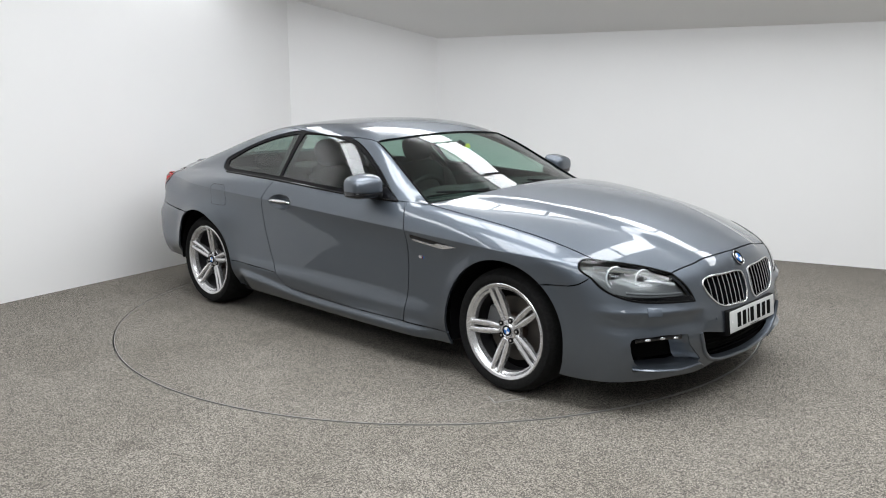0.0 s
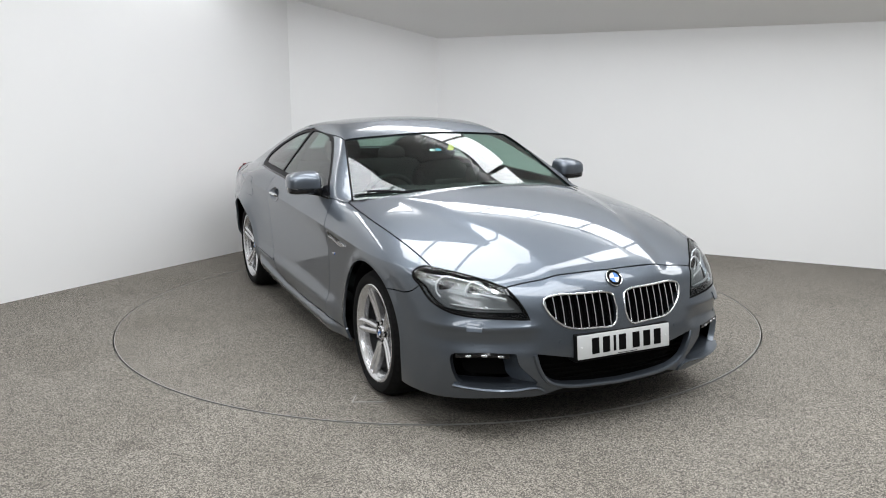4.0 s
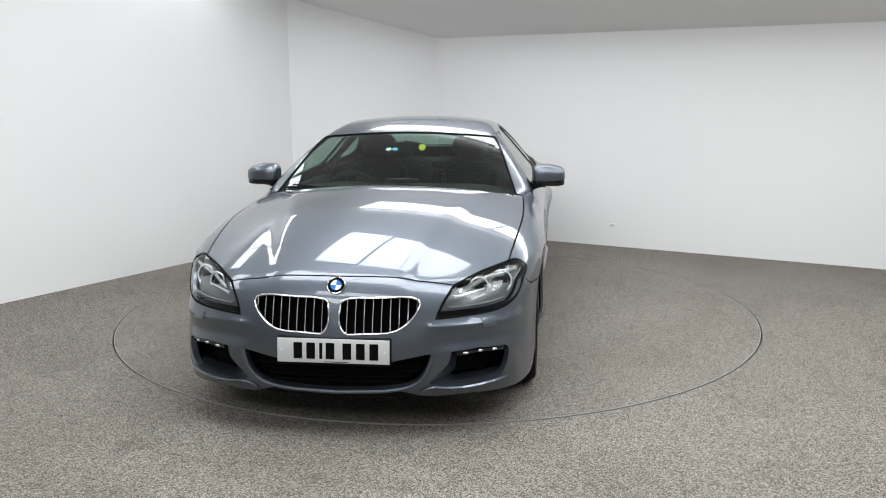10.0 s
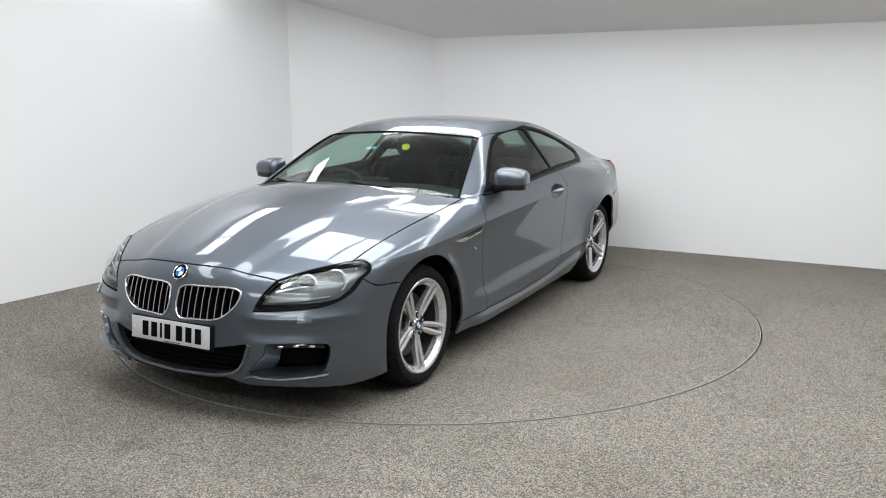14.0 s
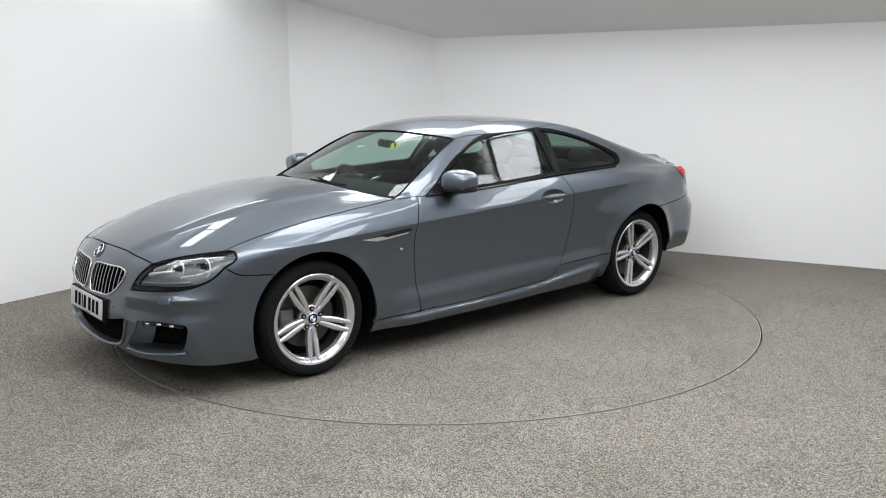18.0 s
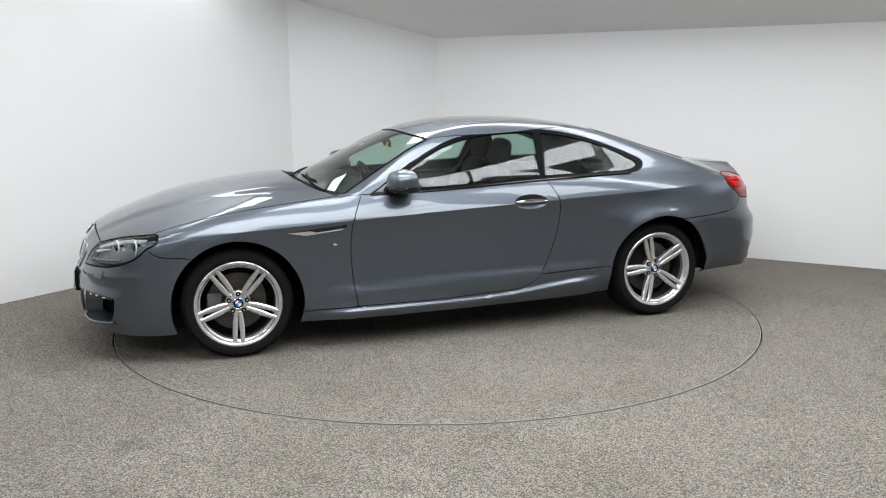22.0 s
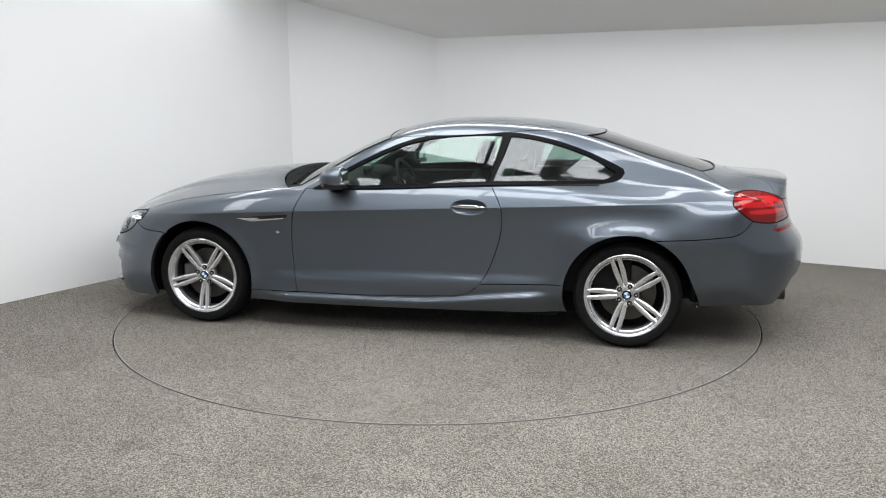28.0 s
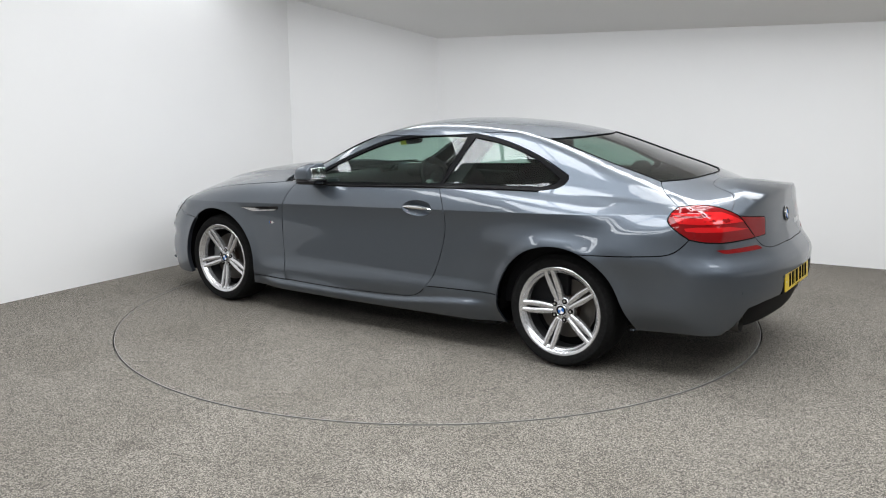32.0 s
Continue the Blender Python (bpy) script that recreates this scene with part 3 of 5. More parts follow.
def light_row(origin, along, across, starts, length, near, far, level=False):
    """Panels in a row: starts are metres along, near and far metres across."""
    o = Vector((origin[0], origin[1], 0))
    for a in starts:
        light_panel([((o + along * u + across * w).x, (o + along * u + across * w).y) for u, w in ((a, near), (a + length, near), (a + length, far), (a, far))], level)


PITCH = 0.672
# Reflections place the first panels; the rest are added to brighten the east wall.
light_row(BEND_B, east, inward, [0.10 + PITCH * i for i in range(9)], 0.63, 1.40, 1.88, True)
light_row(BEND_B, east, inward, [0.71 + 0.66 * i for i in range(3)], 0.62, 3.02, 3.96)
# Its far panels have no known counterpart; they add light on the right.
light_row(BEND_B, east, inward, [0.78 + PITCH * i for i in range(9)], 0.63, 4.72, 5.90)
light_row(BEND_B, inward, east, [2.05 + PITCH * i for i in range(3)], 0.63, -1.12, -0.84)
light_row(Vector((*BEND_B, 0)) + east * 3.87, (inward - 0.25 * east).normalized(), (east + 0.25 * inward).normalized(), [1.95 + PITCH * i for i in range(4)], 0.63, 0.0, 0.27)
light_row(BEND_B, east, inward, [2.10 + PITCH * i for i in range(3)], 0.63, 7.75, 8.45)
# Unseen panels added to balance the light on the right of the room.
light_row(BEND_B, east, inward, [4.20 + PITCH * i for i in range(3)], 0.63, 3.15, 4.05)

# Made-up row behind the camera: spreads light and lifts the car's sides.
light_row(BEND_B, east, inward, [0.70 + PITCH * i for i in range(7)], 0.63, 9.00, 10.00)
west = Vector((BACK_B[0] - BEND_A[0], BACK_B[1] - BEND_A[1], 0)).normalized()
light_row(BEND_A, west, Vector((-west.y, west.x, 0)), [3.55 + PITCH * i for i in range(4)], 0.63, 0.85, 1.22)

socket = tagged(new("wall_socket"), "small white socket low on the wall", "socket")
at = Vector((1.76, 2.38, 0.215))
socket.matrix_basis = Matrix.Translation(at + inward * 0.0) @ Matrix.Rotation(math.atan2(inward.y, inward.x), 4, "Z")
bm = bmesh.new()
box(bm, -0.02, 0.008, -0.028, 0.028, -0.016, 0.016, 0.003)
part("cover", bm, PLASTIC_WHITE, socket)
bm = bmesh.new()
for y in (-0.014, 0.014):
    box(bm, 0.0, 0.0092, y - 0.003, y + 0.003, -0.003, 0.003)
part("slots", bm, INK, socket)
# ---- the car ----
car = tagged(new("car"), "metallic grey two-door coupe parked on the turntable", "car")


def panel(name, outline, domain, mat, label="", holes=(), both=True, parent=None, inner=None, **how):
    """A body panel cut from the skin; both: the left one and its mirror image. Returns the objects."""
    v, f, n, outer = sheet(outline, domain, holes, **how)
    obs = []
    for flip in (False, True) if both else (False,):
        me = mesh_from(name, v, f, n, mat, flip)
        me.materials.append(inner or BLACK_PLASTIC)
        index = np.zeros(len(f), dtype=np.int32)
        index[outer:] = 1
        me.polygons.foreach_set("material_index", index)
        obs.append(link(name, me, parent or car, label))
    return obs


def inset(poly, d):
    """A flat outline moved inwards by d."""
    p = np.array(poly, float)
    area = 0.5 * np.sum(p[:, 0] * np.roll(p[:, 1], -1) - np.roll(p[:, 0], -1) * p[:, 1])
    e = np.roll(p, -1, axis=0) - p
    e /= np.linalg.norm(e, axis=1, keepdims=True) + 1e-12
    nrm = np.stack([-e[:, 1], e[:, 0]], 1) * np.sign(area)
    m = nrm + np.roll(nrm, 1, axis=0)
    m /= np.linalg.norm(m, axis=1, keepdims=True) + 1e-12
    return p + m * d


def arch(wheel, a0, a1, r=0.385):
    wx, wz = WHEELS[wheel]
    return [(wx + r * math.cos(radians(a)), wz + r * math.sin(radians(a))) for a in np.linspace(a0, a1, max(3, int(abs(a1 - a0) / 6)))]


# Lines that panels share, on the left side.
door_front = [(0.655, 0.945), (0.715, 0.82), (0.743, 0.62), (0.735, 0.45), (0.710, 0.266)]
door_rear = [(-0.578, 0.992), (-0.61, 0.945), (-0.648, 0.871), (-0.656, 0.727), (-0.608, 0.545), (-0.509, 0.362), (-0.43, 0.305), (-0.339, 0.286)]
door_foot = [(0.710, 0.266), (0.2, 0.264), (-0.339, 0.286)]
sill_front = [(1.047, 0.26), (0.710, 0.262)]
sill_rear = [(-0.509, 0.372), (-0.8, 0.385), (-1.046, 0.39)]
glass_top = [(0.600, 0.946), (0.50, 1.005), (0.413, 1.060), (0.201, 1.170), (0.019, 1.244), (-0.165, 1.284), (-0.349, 1.302), (-0.534, 1.307), (-0.718, 1.295), (-0.899, 1.264), (-1.077, 1.214), (-1.25, 1.148), (-1.350, 1.102)]
glass_tip = [(-1.350, 1.102), (-1.386, 1.075), (-1.372, 1.042), (-1.30, 1.012), (-1.24, 1.004)]
glass_foot = [(-1.24, 1.004), (-0.874, 0.999), (-0.578, 0.992), (-0.162, 0.973), (0.193, 0.957), (0.600, 0.946)]
screen_side = [(0.745, 0.755), (0.45, 0.675), (0.15, 0.590)]
screen_top = [(0.15, 0.590), (0.20, 0.35), (0.215, 0.0)]
screen_foot = [(0.91, 0.0), (0.87, 0.40), (0.745, 0.755)]
roof_side = [(0.15, 0.590), (-0.5, 0.575), (-1.14, 0.475)]
back_top = [(-1.14, 0.475), (-1.21, 0.25), (-1.23, 0.0)]
back_side = [(-1.14, 0.475), (-1.55, 0.495), (-1.85, 0.495)]
back_foot = [(-1.85, 0.495), (-1.93, 0.27), (-1.95, 0.0)]
lid_side = [(-1.85, 0.495), (-1.93, 0.622), (-2.037, 0.71)]
lid_lip = [(-2.385, 0.0), (-2.36, 0.3), (-2.295, 0.55), (-2.225, 0.655)]
hood_front = [(2.24, 0.0), (2.23, 0.2), (2.205, 0.40), (2.185, 0.53)]
hood_back = [(0.80, 0.80), (0.91, 0.6), (0.985, 0.3), (1.0, 0.0)]
hood_side = [(1.895, 0.770), (1.6, 0.800), (1.2, 0.818), (0.80, 0.80)]
lamp_low = [(1.925, 0.840, 0.688), (1.970, 0.828, 0.645), (2.035, 0.802, 0.609), (2.107, 0.760, 0.586), (2.19, 0.660, 0.573), (2.28, 0.457, 0.560)]

# One smooth corner point is shared by bonnet, lamp and wing.
K = on_top(hood_side)[0]
HF = on_top(hood_front)
HC = HF[-1]
lamp_top = [tuple(HC), (2.106, 0.597, 0.722), (1.996, 0.689, 0.746), tuple(K)]
lamp_out = [tuple(K), (1.855, 0.825, 0.755), (1.856, 0.845, 0.737), (1.925, 0.840, 0.688)]
L_low, L_top, L_out = on_end(1, lamp_low), on_end(1, lamp_top), on_end(1, lamp_out, 0.02)
L_in = on_end(1, [lamp_low[-1], (2.24, 0.490, 0.636), tuple(HC)])

crease = [on_side([(1.9, shoulder(1.9) + d), (-2.1, shoulder(-2.1) + d)], 0.016, False) for d in (0.003, -0.003)]

# Bonnet
half = joined(HF, L_top, on_top(hood_side), on_top(hood_back))
panel("bonnet", joined(half, mirrored(half)), SIDEWAYS, PAINT, "metallic grey bonnet", both=False, gap=0.005)

# Wings
seam_f = on_end(1, [(1.925, 0.840, 0.688), (1.87, 0.872, 0.648), (1.78, 0.90, 0.634), (1.667, 0.93, 0.625)])
wing = joined(on_top(hood_side), on_side([(0.80, 0.945), (0.70, 0.946), (0.655, 0.945)], smooth=False)[1:], on_side(door_front), on_side(sill_front[::-1]),
              on_side(arch(0, 192, 50), 0.02), seam_f[::-1], L_out[::-1])
panel("front_wing", wing, SIDEWAYS, PAINT, "metallic grey front wing", rails=crease)

# Doors
door = joined(on_side(door_front[::-1]), on_side([(0.655, 0.945), (0.600, 0.945)], smooth=False), on_side([p for p in glass_foot[::-1] if p[0] >= -0.58]), on_side(door_rear), on_side(door_foot[::-1]))
BOWL_X, BOWL_Z, BOWL_A, BOWL_B = -0.4525, 0.856, 0.116, 0.047
bowl = joined(on_side([(BOWL_X + BOWL_A * math.cos(a), BOWL_Z + BOWL_B * math.sin(a)) for a in np.linspace(0, 2 * math.pi, 41)], 0.02, False))
DOORS = panel("door", door, SIDEWAYS, PAINT, "closed metallic grey door", holes=(bowl,), rails=crease, gap=0.002)

# Sills
DL = on_side(door_rear)
DL = DL[DL[:, 2] < 0.366]
sill = joined(on_side(sill_front), on_side(door_foot), DL[::-1], on_side(sill_rear),
              on_side(arch(1, 8, -21), 0.02), on_side([(-1.06, 0.205), (0.0, 0.185), (1.06, 0.19)]), on_side(arch(0, 202, 192), 0.02))
panel("side_sill", sill, SIDEWAYS, PAINT, "metallic grey side skirt", grid=0.011)

# Rear quarters with roof rail and windscreen pillar
lamp_front = [(-2.137, 0.813, 0.803), (-2.060, 0.842, 0.860), (-2.018, 0.823, 0.901), (-2.024, 0.790, 0.932), (-2.037, 0.71, 0.957)]
T_front = on_end(-1, lamp_front, 0.02)
S = on_top(lid_side)
T_top = on_end(-1, [(-2.037, 0.71, 0.957), (-2.11, 0.65, 0.964), (-2.205, 0.60, 0.957), (-2.28, 0.587, 0.935)])
S[-1] = T_top[0]
T_front[-1] = T_top[0]
LIP = on_end(-1, [(-2.385, 0.0, 1.045), (-2.36, 0.3, 1.032), (-2.31, 0.51, 0.982), (-2.28, 0.587, 0.935)])
LIP[-1] = T_top[-1]
D = on_side(door_rear)
seam_r = on_side([(-1.575, 0.689), (-1.80, 0.696), (-1.97, 0.710), (-2.07, 0.733), (-2.137, 0.801)])
quarter = joined(on_top([(0.80, 0.80), (0.745, 0.755)], smooth=False), on_top(screen_side), on_top(roof_side), on_top(back_side), S, T_front[::-1], seam_r[::-1], on_side(arch(1, 112, 8), 0.02),
                 on_side(sill_rear[::-1]), D[D[:, 2] > 0.366][::-1],
                 on_side([(-0.578, 0.992), (-0.874, 0.999), (-1.24, 1.004)]), on_side(glass_tip[::-1]), on_side(glass_top[::-1]), on_side([(0.600, 0.946), (0.655, 0.945)], smooth=False))
panel("rear_quarter", quarter, SIDEWAYS, PAINT, "metallic grey rear quarter and roof rail", grid=0.03, rails=crease)

# Roof, screens, boot lid
half = joined(on_top(screen_top[::-1]), on_top(roof_side), on_top(back_top))
panel("roof", joined(half, mirrored(half)), SIDEWAYS, PAINT, "metallic grey roof", both=False, inner=HEADLINING)
half = joined(on_top(screen_foot), on_top(screen_side), on_top(screen_top))
panel("windscreen", joined(half, mirrored(half)), SIDEWAYS, GLASS, "raked clear windscreen", both=False, raised=-0.003, thick=0.004, inner=INNER)
half = joined(on_top(back_top[::-1]), on_top(back_side), on_top(back_foot))
panel("rear_window", joined(half, mirrored(half)), SIDEWAYS, GLASS_DARK, "tinted rear window", both=False, raised=-0.003, thick=0.004, inner=INNER)
half = joined(on_top(back_foot[::-1]), S, T_top, LIP[::-1])
panel("boot_lid", joined(half, mirrored(half)), SIDEWAYS, PAINT, "metallic grey boot lid", both=False, gap=0.0018)
half = joined(on_top(hood_back[::-1]), on_top([(0.80, 0.80), (0.745, 0.755)], smooth=False), on_top(screen_foot[::-1]))
panel("scuttle", joined(half, mirrored(half)), SIDEWAYS, BLACK_PLASTIC, "black plastic scuttle panel", both=False, raised=-0.012)

# Side windows in a black surround
opening = joined(on_side(glass_top), on_side(glass_tip), on_side(glass_foot))
dense = np.concatenate([curve(glass_top), curve(glass_tip)[1:], curve(glass_foot)[1:-1]])
pane = inset(dense, 0.021)
pane[:, 0] += 0.030 * step(-1.12, -1.36, pane[:, 0])
front_pane = np.array([p for p in pane if p[0] > -0.553 - 0.27 * (p[1] - 0.99)])
rear_pane = np.array([p for p in pane if p[0] < -0.577 - 0.27 * (p[1] - 0.99)])
FP, RP = on_side(front_pane, smooth=False), on_side(rear_pane, smooth=False)
panel("window_surround", opening, SIDEWAYS, BLACK_SATIN, "black window surround", holes=(joined(FP), joined(RP)), raised=-0.003)
panel("door_window", joined(FP), SIDEWAYS, GLASS, "tinted door window", raised=-0.008, thick=0.004, inner=INNER)
post = [(-0.568, 1.0), (-0.66, 1.31), (-0.77, 1.29), (-0.665, 1.0), (-0.568, 1.0)]
panel("pillar_trim", joined(on_side(post, 0.03, False)), SIDEWAYS, LEATHER, "black inner pillar trim", raised=-0.035, thick=0.03, gap=0)
panel("rear_side_window", joined(RP), SIDEWAYS, GLASS_DARK, "tinted rear side window", raised=-0.008, thick=0.004, inner=INNER)

# Front bumper with its openings
def oval(points, end=1, gap=0.02):
    return joined(on_face(end, [*points, points[0]], gap))


kidney_pts = [(0.027, 0.615), (0.032, 0.638), (0.055, 0.649), (0.13, 0.655), (0.25, 0.657), (0.350, 0.653), (0.385, 0.636), (0.379, 0.600), (0.343, 0.552), (0.288, 0.515), (0.20, 0.501), (0.10, 0.498), (0.050, 0.502), (0.030, 0.530)]
kidney = oval(kidney_pts)
low_grille = joined(on_face(1, [(0.0, 0.362), (0.25, 0.368), (0.436, 0.402)], smooth=False), on_face(1, [(0.436, 0.402), (0.413, 0.33), (0.368, 0.272), (0.305, 0.246)]), on_face(1, [(0.305, 0.246), (0.14, 0.232), (0.0, 0.227)]))
low_grille = joined(low_grille, mirrored(low_grille))
intake_line = [(2.287, 0.532, 0.406), (2.228, 0.650, 0.414), (2.130, 0.772, 0.402), (2.120, 0.780, 0.385), (2.127, 0.775, 0.33), (2.140, 0.757, 0.275), (2.156, 0.738, 0.260), (2.220, 0.652, 0.254), (2.284, 0.50, 0.250), (2.307, 0.425, 0.260), (2.298, 0.475, 0.308), (2.290, 0.520, 0.355), (2.287, 0.532, 0.406)]
intake = joined(on_end(1, intake_line, 0.02, False))
half = joined(HF, L_in[::-1], L_low[::-1], seam_f, on_side(arch(0, 50, -23), 0.02), on_end(1, [(1.785, 0.88, 0.176), (1.95, 0.84, 0.172), (2.02, 0.81, 0.173), (2.175, 0.68, 0.184), (2.25, 0.535, 0.188), (2.29, 0.38, 0.195), (2.30, 0.34, 0.208), (2.33, 0.0, 0.208)]))
ridge_line = on_end(1, [(2.125, 0.78, 0.40), (2.07, 0.79, 0.283), (2.022, 0.81, 0.180)], 0.016, False)
panel("front_bumper", joined(half, mirrored(half)), NOSE, PAINT, "metallic grey sports front bumper", holes=(kidney, mirrored(kidney), low_grille, intake, mirrored(intake)), both=False, grid=0.022, thick=0.03, rails=[ridge_line, mirrored(ridge_line)])

# Black plastic undertray; its black also stands for the shadow under the lip.
half = joined(on_end(1, [(2.33, 0.0, 0.212), (2.28, 0.37, 0.206), (2.12, 0.66, 0.192), (1.90, 0.84, 0.184)]), on_end(1, [(1.90, 0.84, 0.152), (2.12, 0.66, 0.155), (2.28, 0.37, 0.158), (2.33, 0.0, 0.160)]))
panel("front_splitter", joined(half, mirrored(half)), NOSE, BLACK_PLASTIC, "black front splitter", both=False, raised=-0.030, grid=0.03, thick=0.2)

lamp_outline = joined(L_top, L_out, L_low, L_in)
HEADLIGHTS = panel("headlight", lamp_outline, NOSE, LENS, "clear headlight lens", grid=0.025, thick=0.003, inner=INNER)

# Rear end
lamp_cut = on_end(-1, [(-2.28, 0.587, 0.935), (-2.317, 0.568, 0.912), (-2.378, 0.468, 0.790)], smooth=False)
lamp_foot = on_end(-1, [(-2.378, 0.468, 0.790), (-2.317, 0.632, 0.785), (-2.25, 0.735, 0.785), (-2.19, 0.782, 0.791), (-2.137, 0.813, 0.803)])
TAIL_LIGHTS = panel("tail_light", joined(T_front, T_top, lamp_cut, lamp_foot), TAIL, RED_LENS, "deep red tail light", grid=0.025)
tail_outline = joined(T_front, T_top, lamp_cut, lamp_foot)
for s, lens in zip((1, -1), TAIL_LIGHTS):
    bm = bmesh.new()
    tube(bm, [Vector((x, s * y, z)) for x, y, z in tail_outline - normal(tail_outline) * 0.002], 0.0045, 6, True)
    part("lamp_seal", bm, INK, lens, "black seal")
    for z0, z1, mat, label in ((0.882, 0.938, RED_BAND, "bright upper light bar"), (0.842, 0.868, RED_BAND, "bright lower light bar"), (0.806, 0.822, RED_DARK, "dark reflector strip")):
        tip = 0.03 + 0.9 * max(0.0, 0.885 - z0)
        band = [(-2.035 - tip, 0.850 - 0.5 * tip, z1 - 0.006), (-2.13, 0.755, z1), (-2.26, 0.635, z1 - 0.004), (-2.335, 0.56 - 0.9 * (0.90 - z0), z0), (-2.17, 0.77, z0 - 0.002), (-2.045 - tip, 0.85 - 0.5 * tip, z0 + 0.004), (-2.035 - tip, 0.850 - 0.5 * tip, z1 - 0.006)]
        v, f, nn, outer = sheet(joined(on_end(-1, band, 0.02, False)), TAIL, raised=0.0012, thick=0.002, gap=0, grid=0.02)
        link("lamp_band", mesh_from("lamp_band", v, f, nn, mat, s < 0), lens, label)
lid_lamp_line = on_end(-1, [(-2.28, 0.587, 0.935), (-2.317, 0.568, 0.912), (-2.390, 0.33, 0.888), (-2.40, 0.355, 0.792), (-2.378, 0.468, 0.790)], smooth=False)
panel("boot_lamp", joined(lid_lamp_line[2:], lamp_cut[::-1]), TAIL, RED_LENS, "red lamp on the boot lid", grid=0.025)
lid_low = [(-2.378, 0.468, 0.790), (-2.405, 0.42, 0.745), (-2.416, 0.37, 0.729), (-2.44, 0.15, 0.722), (-2.445, 0.0, 0.72)]
half = joined(LIP, lid_lamp_line, on_end(-1, lid_low))
panel("boot_face", joined(half, mirrored(half)), TAIL, PAINT, "metallic grey back of the boot lid", both=False, grid=0.03, gap=0.001)
diffuser = on_end(-1, [(-2.29, 0.70, 0.285), (-2.354, 0.645, 0.342), (-2.395, 0.610, 0.430), (-2.447, 0.49, 0.453), (-2.47, 0.31, 0.462), (-2.47, 0.29, 0.565), (-2.5, 0.0, 0.57)], smooth=False)
half = joined(on_end(-1, lid_low[::-1]), lamp_foot, seam_r[::-1], on_side(arch(1, 112, 160), 0.02), on_side([(-1.789, 0.464), (-1.832, 0.36), (-1.862, 0.266)], 0.02)[1:],
              on_end(-1, [(-1.87, 0.87, 0.265), (-2.05, 0.84, 0.275), (-2.29, 0.70, 0.285)]), diffuser)
panel("rear_bumper", joined(half, mirrored(half)), TAIL, PAINT, "metallic grey rear bumper", both=False, grid=0.03)
half = joined(diffuser[::-1], on_end(-1, [(-2.29, 0.70, 0.285), (-2.40, 0.3, 0.285), (-2.42, 0.0, 0.285)], smooth=False))
panel("diffuser", joined(half, mirrored(half)), TAIL, BLACK_PLASTIC, "dark rear diffuser panel", both=False, raised=-0.034)
panel("rear_reflector", joined(on_end(-1, [(-2.255, 0.737, 0.748), (-2.39, 0.462, 0.751), (-2.408, 0.428, 0.727), (-2.285, 0.706, 0.727), (-2.255, 0.737, 0.748)], smooth=False)), TAIL, RED_DARK, "slim dark red reflector", raised=0.002, thick=0.006, gap=0)

# Under the skin: floor pan, wheel housings, engine bay and boot blocks
bm = bmesh.new()
box(bm, -1.55, 2.1, -0.66, 0.66, 0.150, 0.34, 0.02)
box(bm, -2.1, -1.5, -0.60, 0.60, 0.26, 0.40, 0.02)
box(bm, 0.95, 2.05, -0.55, 0.55, 0.25, 0.66, 0.02)
box(bm, -2.3, -1.45, -0.55, 0.55, 0.33, 0.85, 0.02)
box(bm, -1.0, 1.0, -0.865, 0.865, 0.175, 0.30, 0.015)
for s in (1, -1):
    box(bm, -2.0, -1.80, min(s * 0.55, s * 0.80), max(s * 0.55, s * 0.80), 0.29, 0.72, 0.02)
part("underbody", bm, BLACK_PLASTIC, car, "black underside")
for wx, wz in WHEELS:
    for s in (1, -1):
        bm = bmesh.new()
        prof = [(wx + 0.40 * math.cos(radians(a)), wz + 0.40 * math.sin(radians(a))) for a in (range(-19, 200, 6) if wx > 0 else range(-7, 190, 6))]
        a = [bm.verts.new((x, s * 0.872, z)) for x, z in prof]
        b = [bm.verts.new((x, s * 0.55, z)) for x, z in prof]
        for i in range(len(prof) - 1):
            bm.faces.new((a[i], a[i + 1], b[i + 1], b[i]))
        bm.faces.new(b)
        part("wheel_housing", bm, BLACK_PLASTIC, car)
# ---- wheels ----
TYRE_R, RIM_R = 0.331, 0.2565


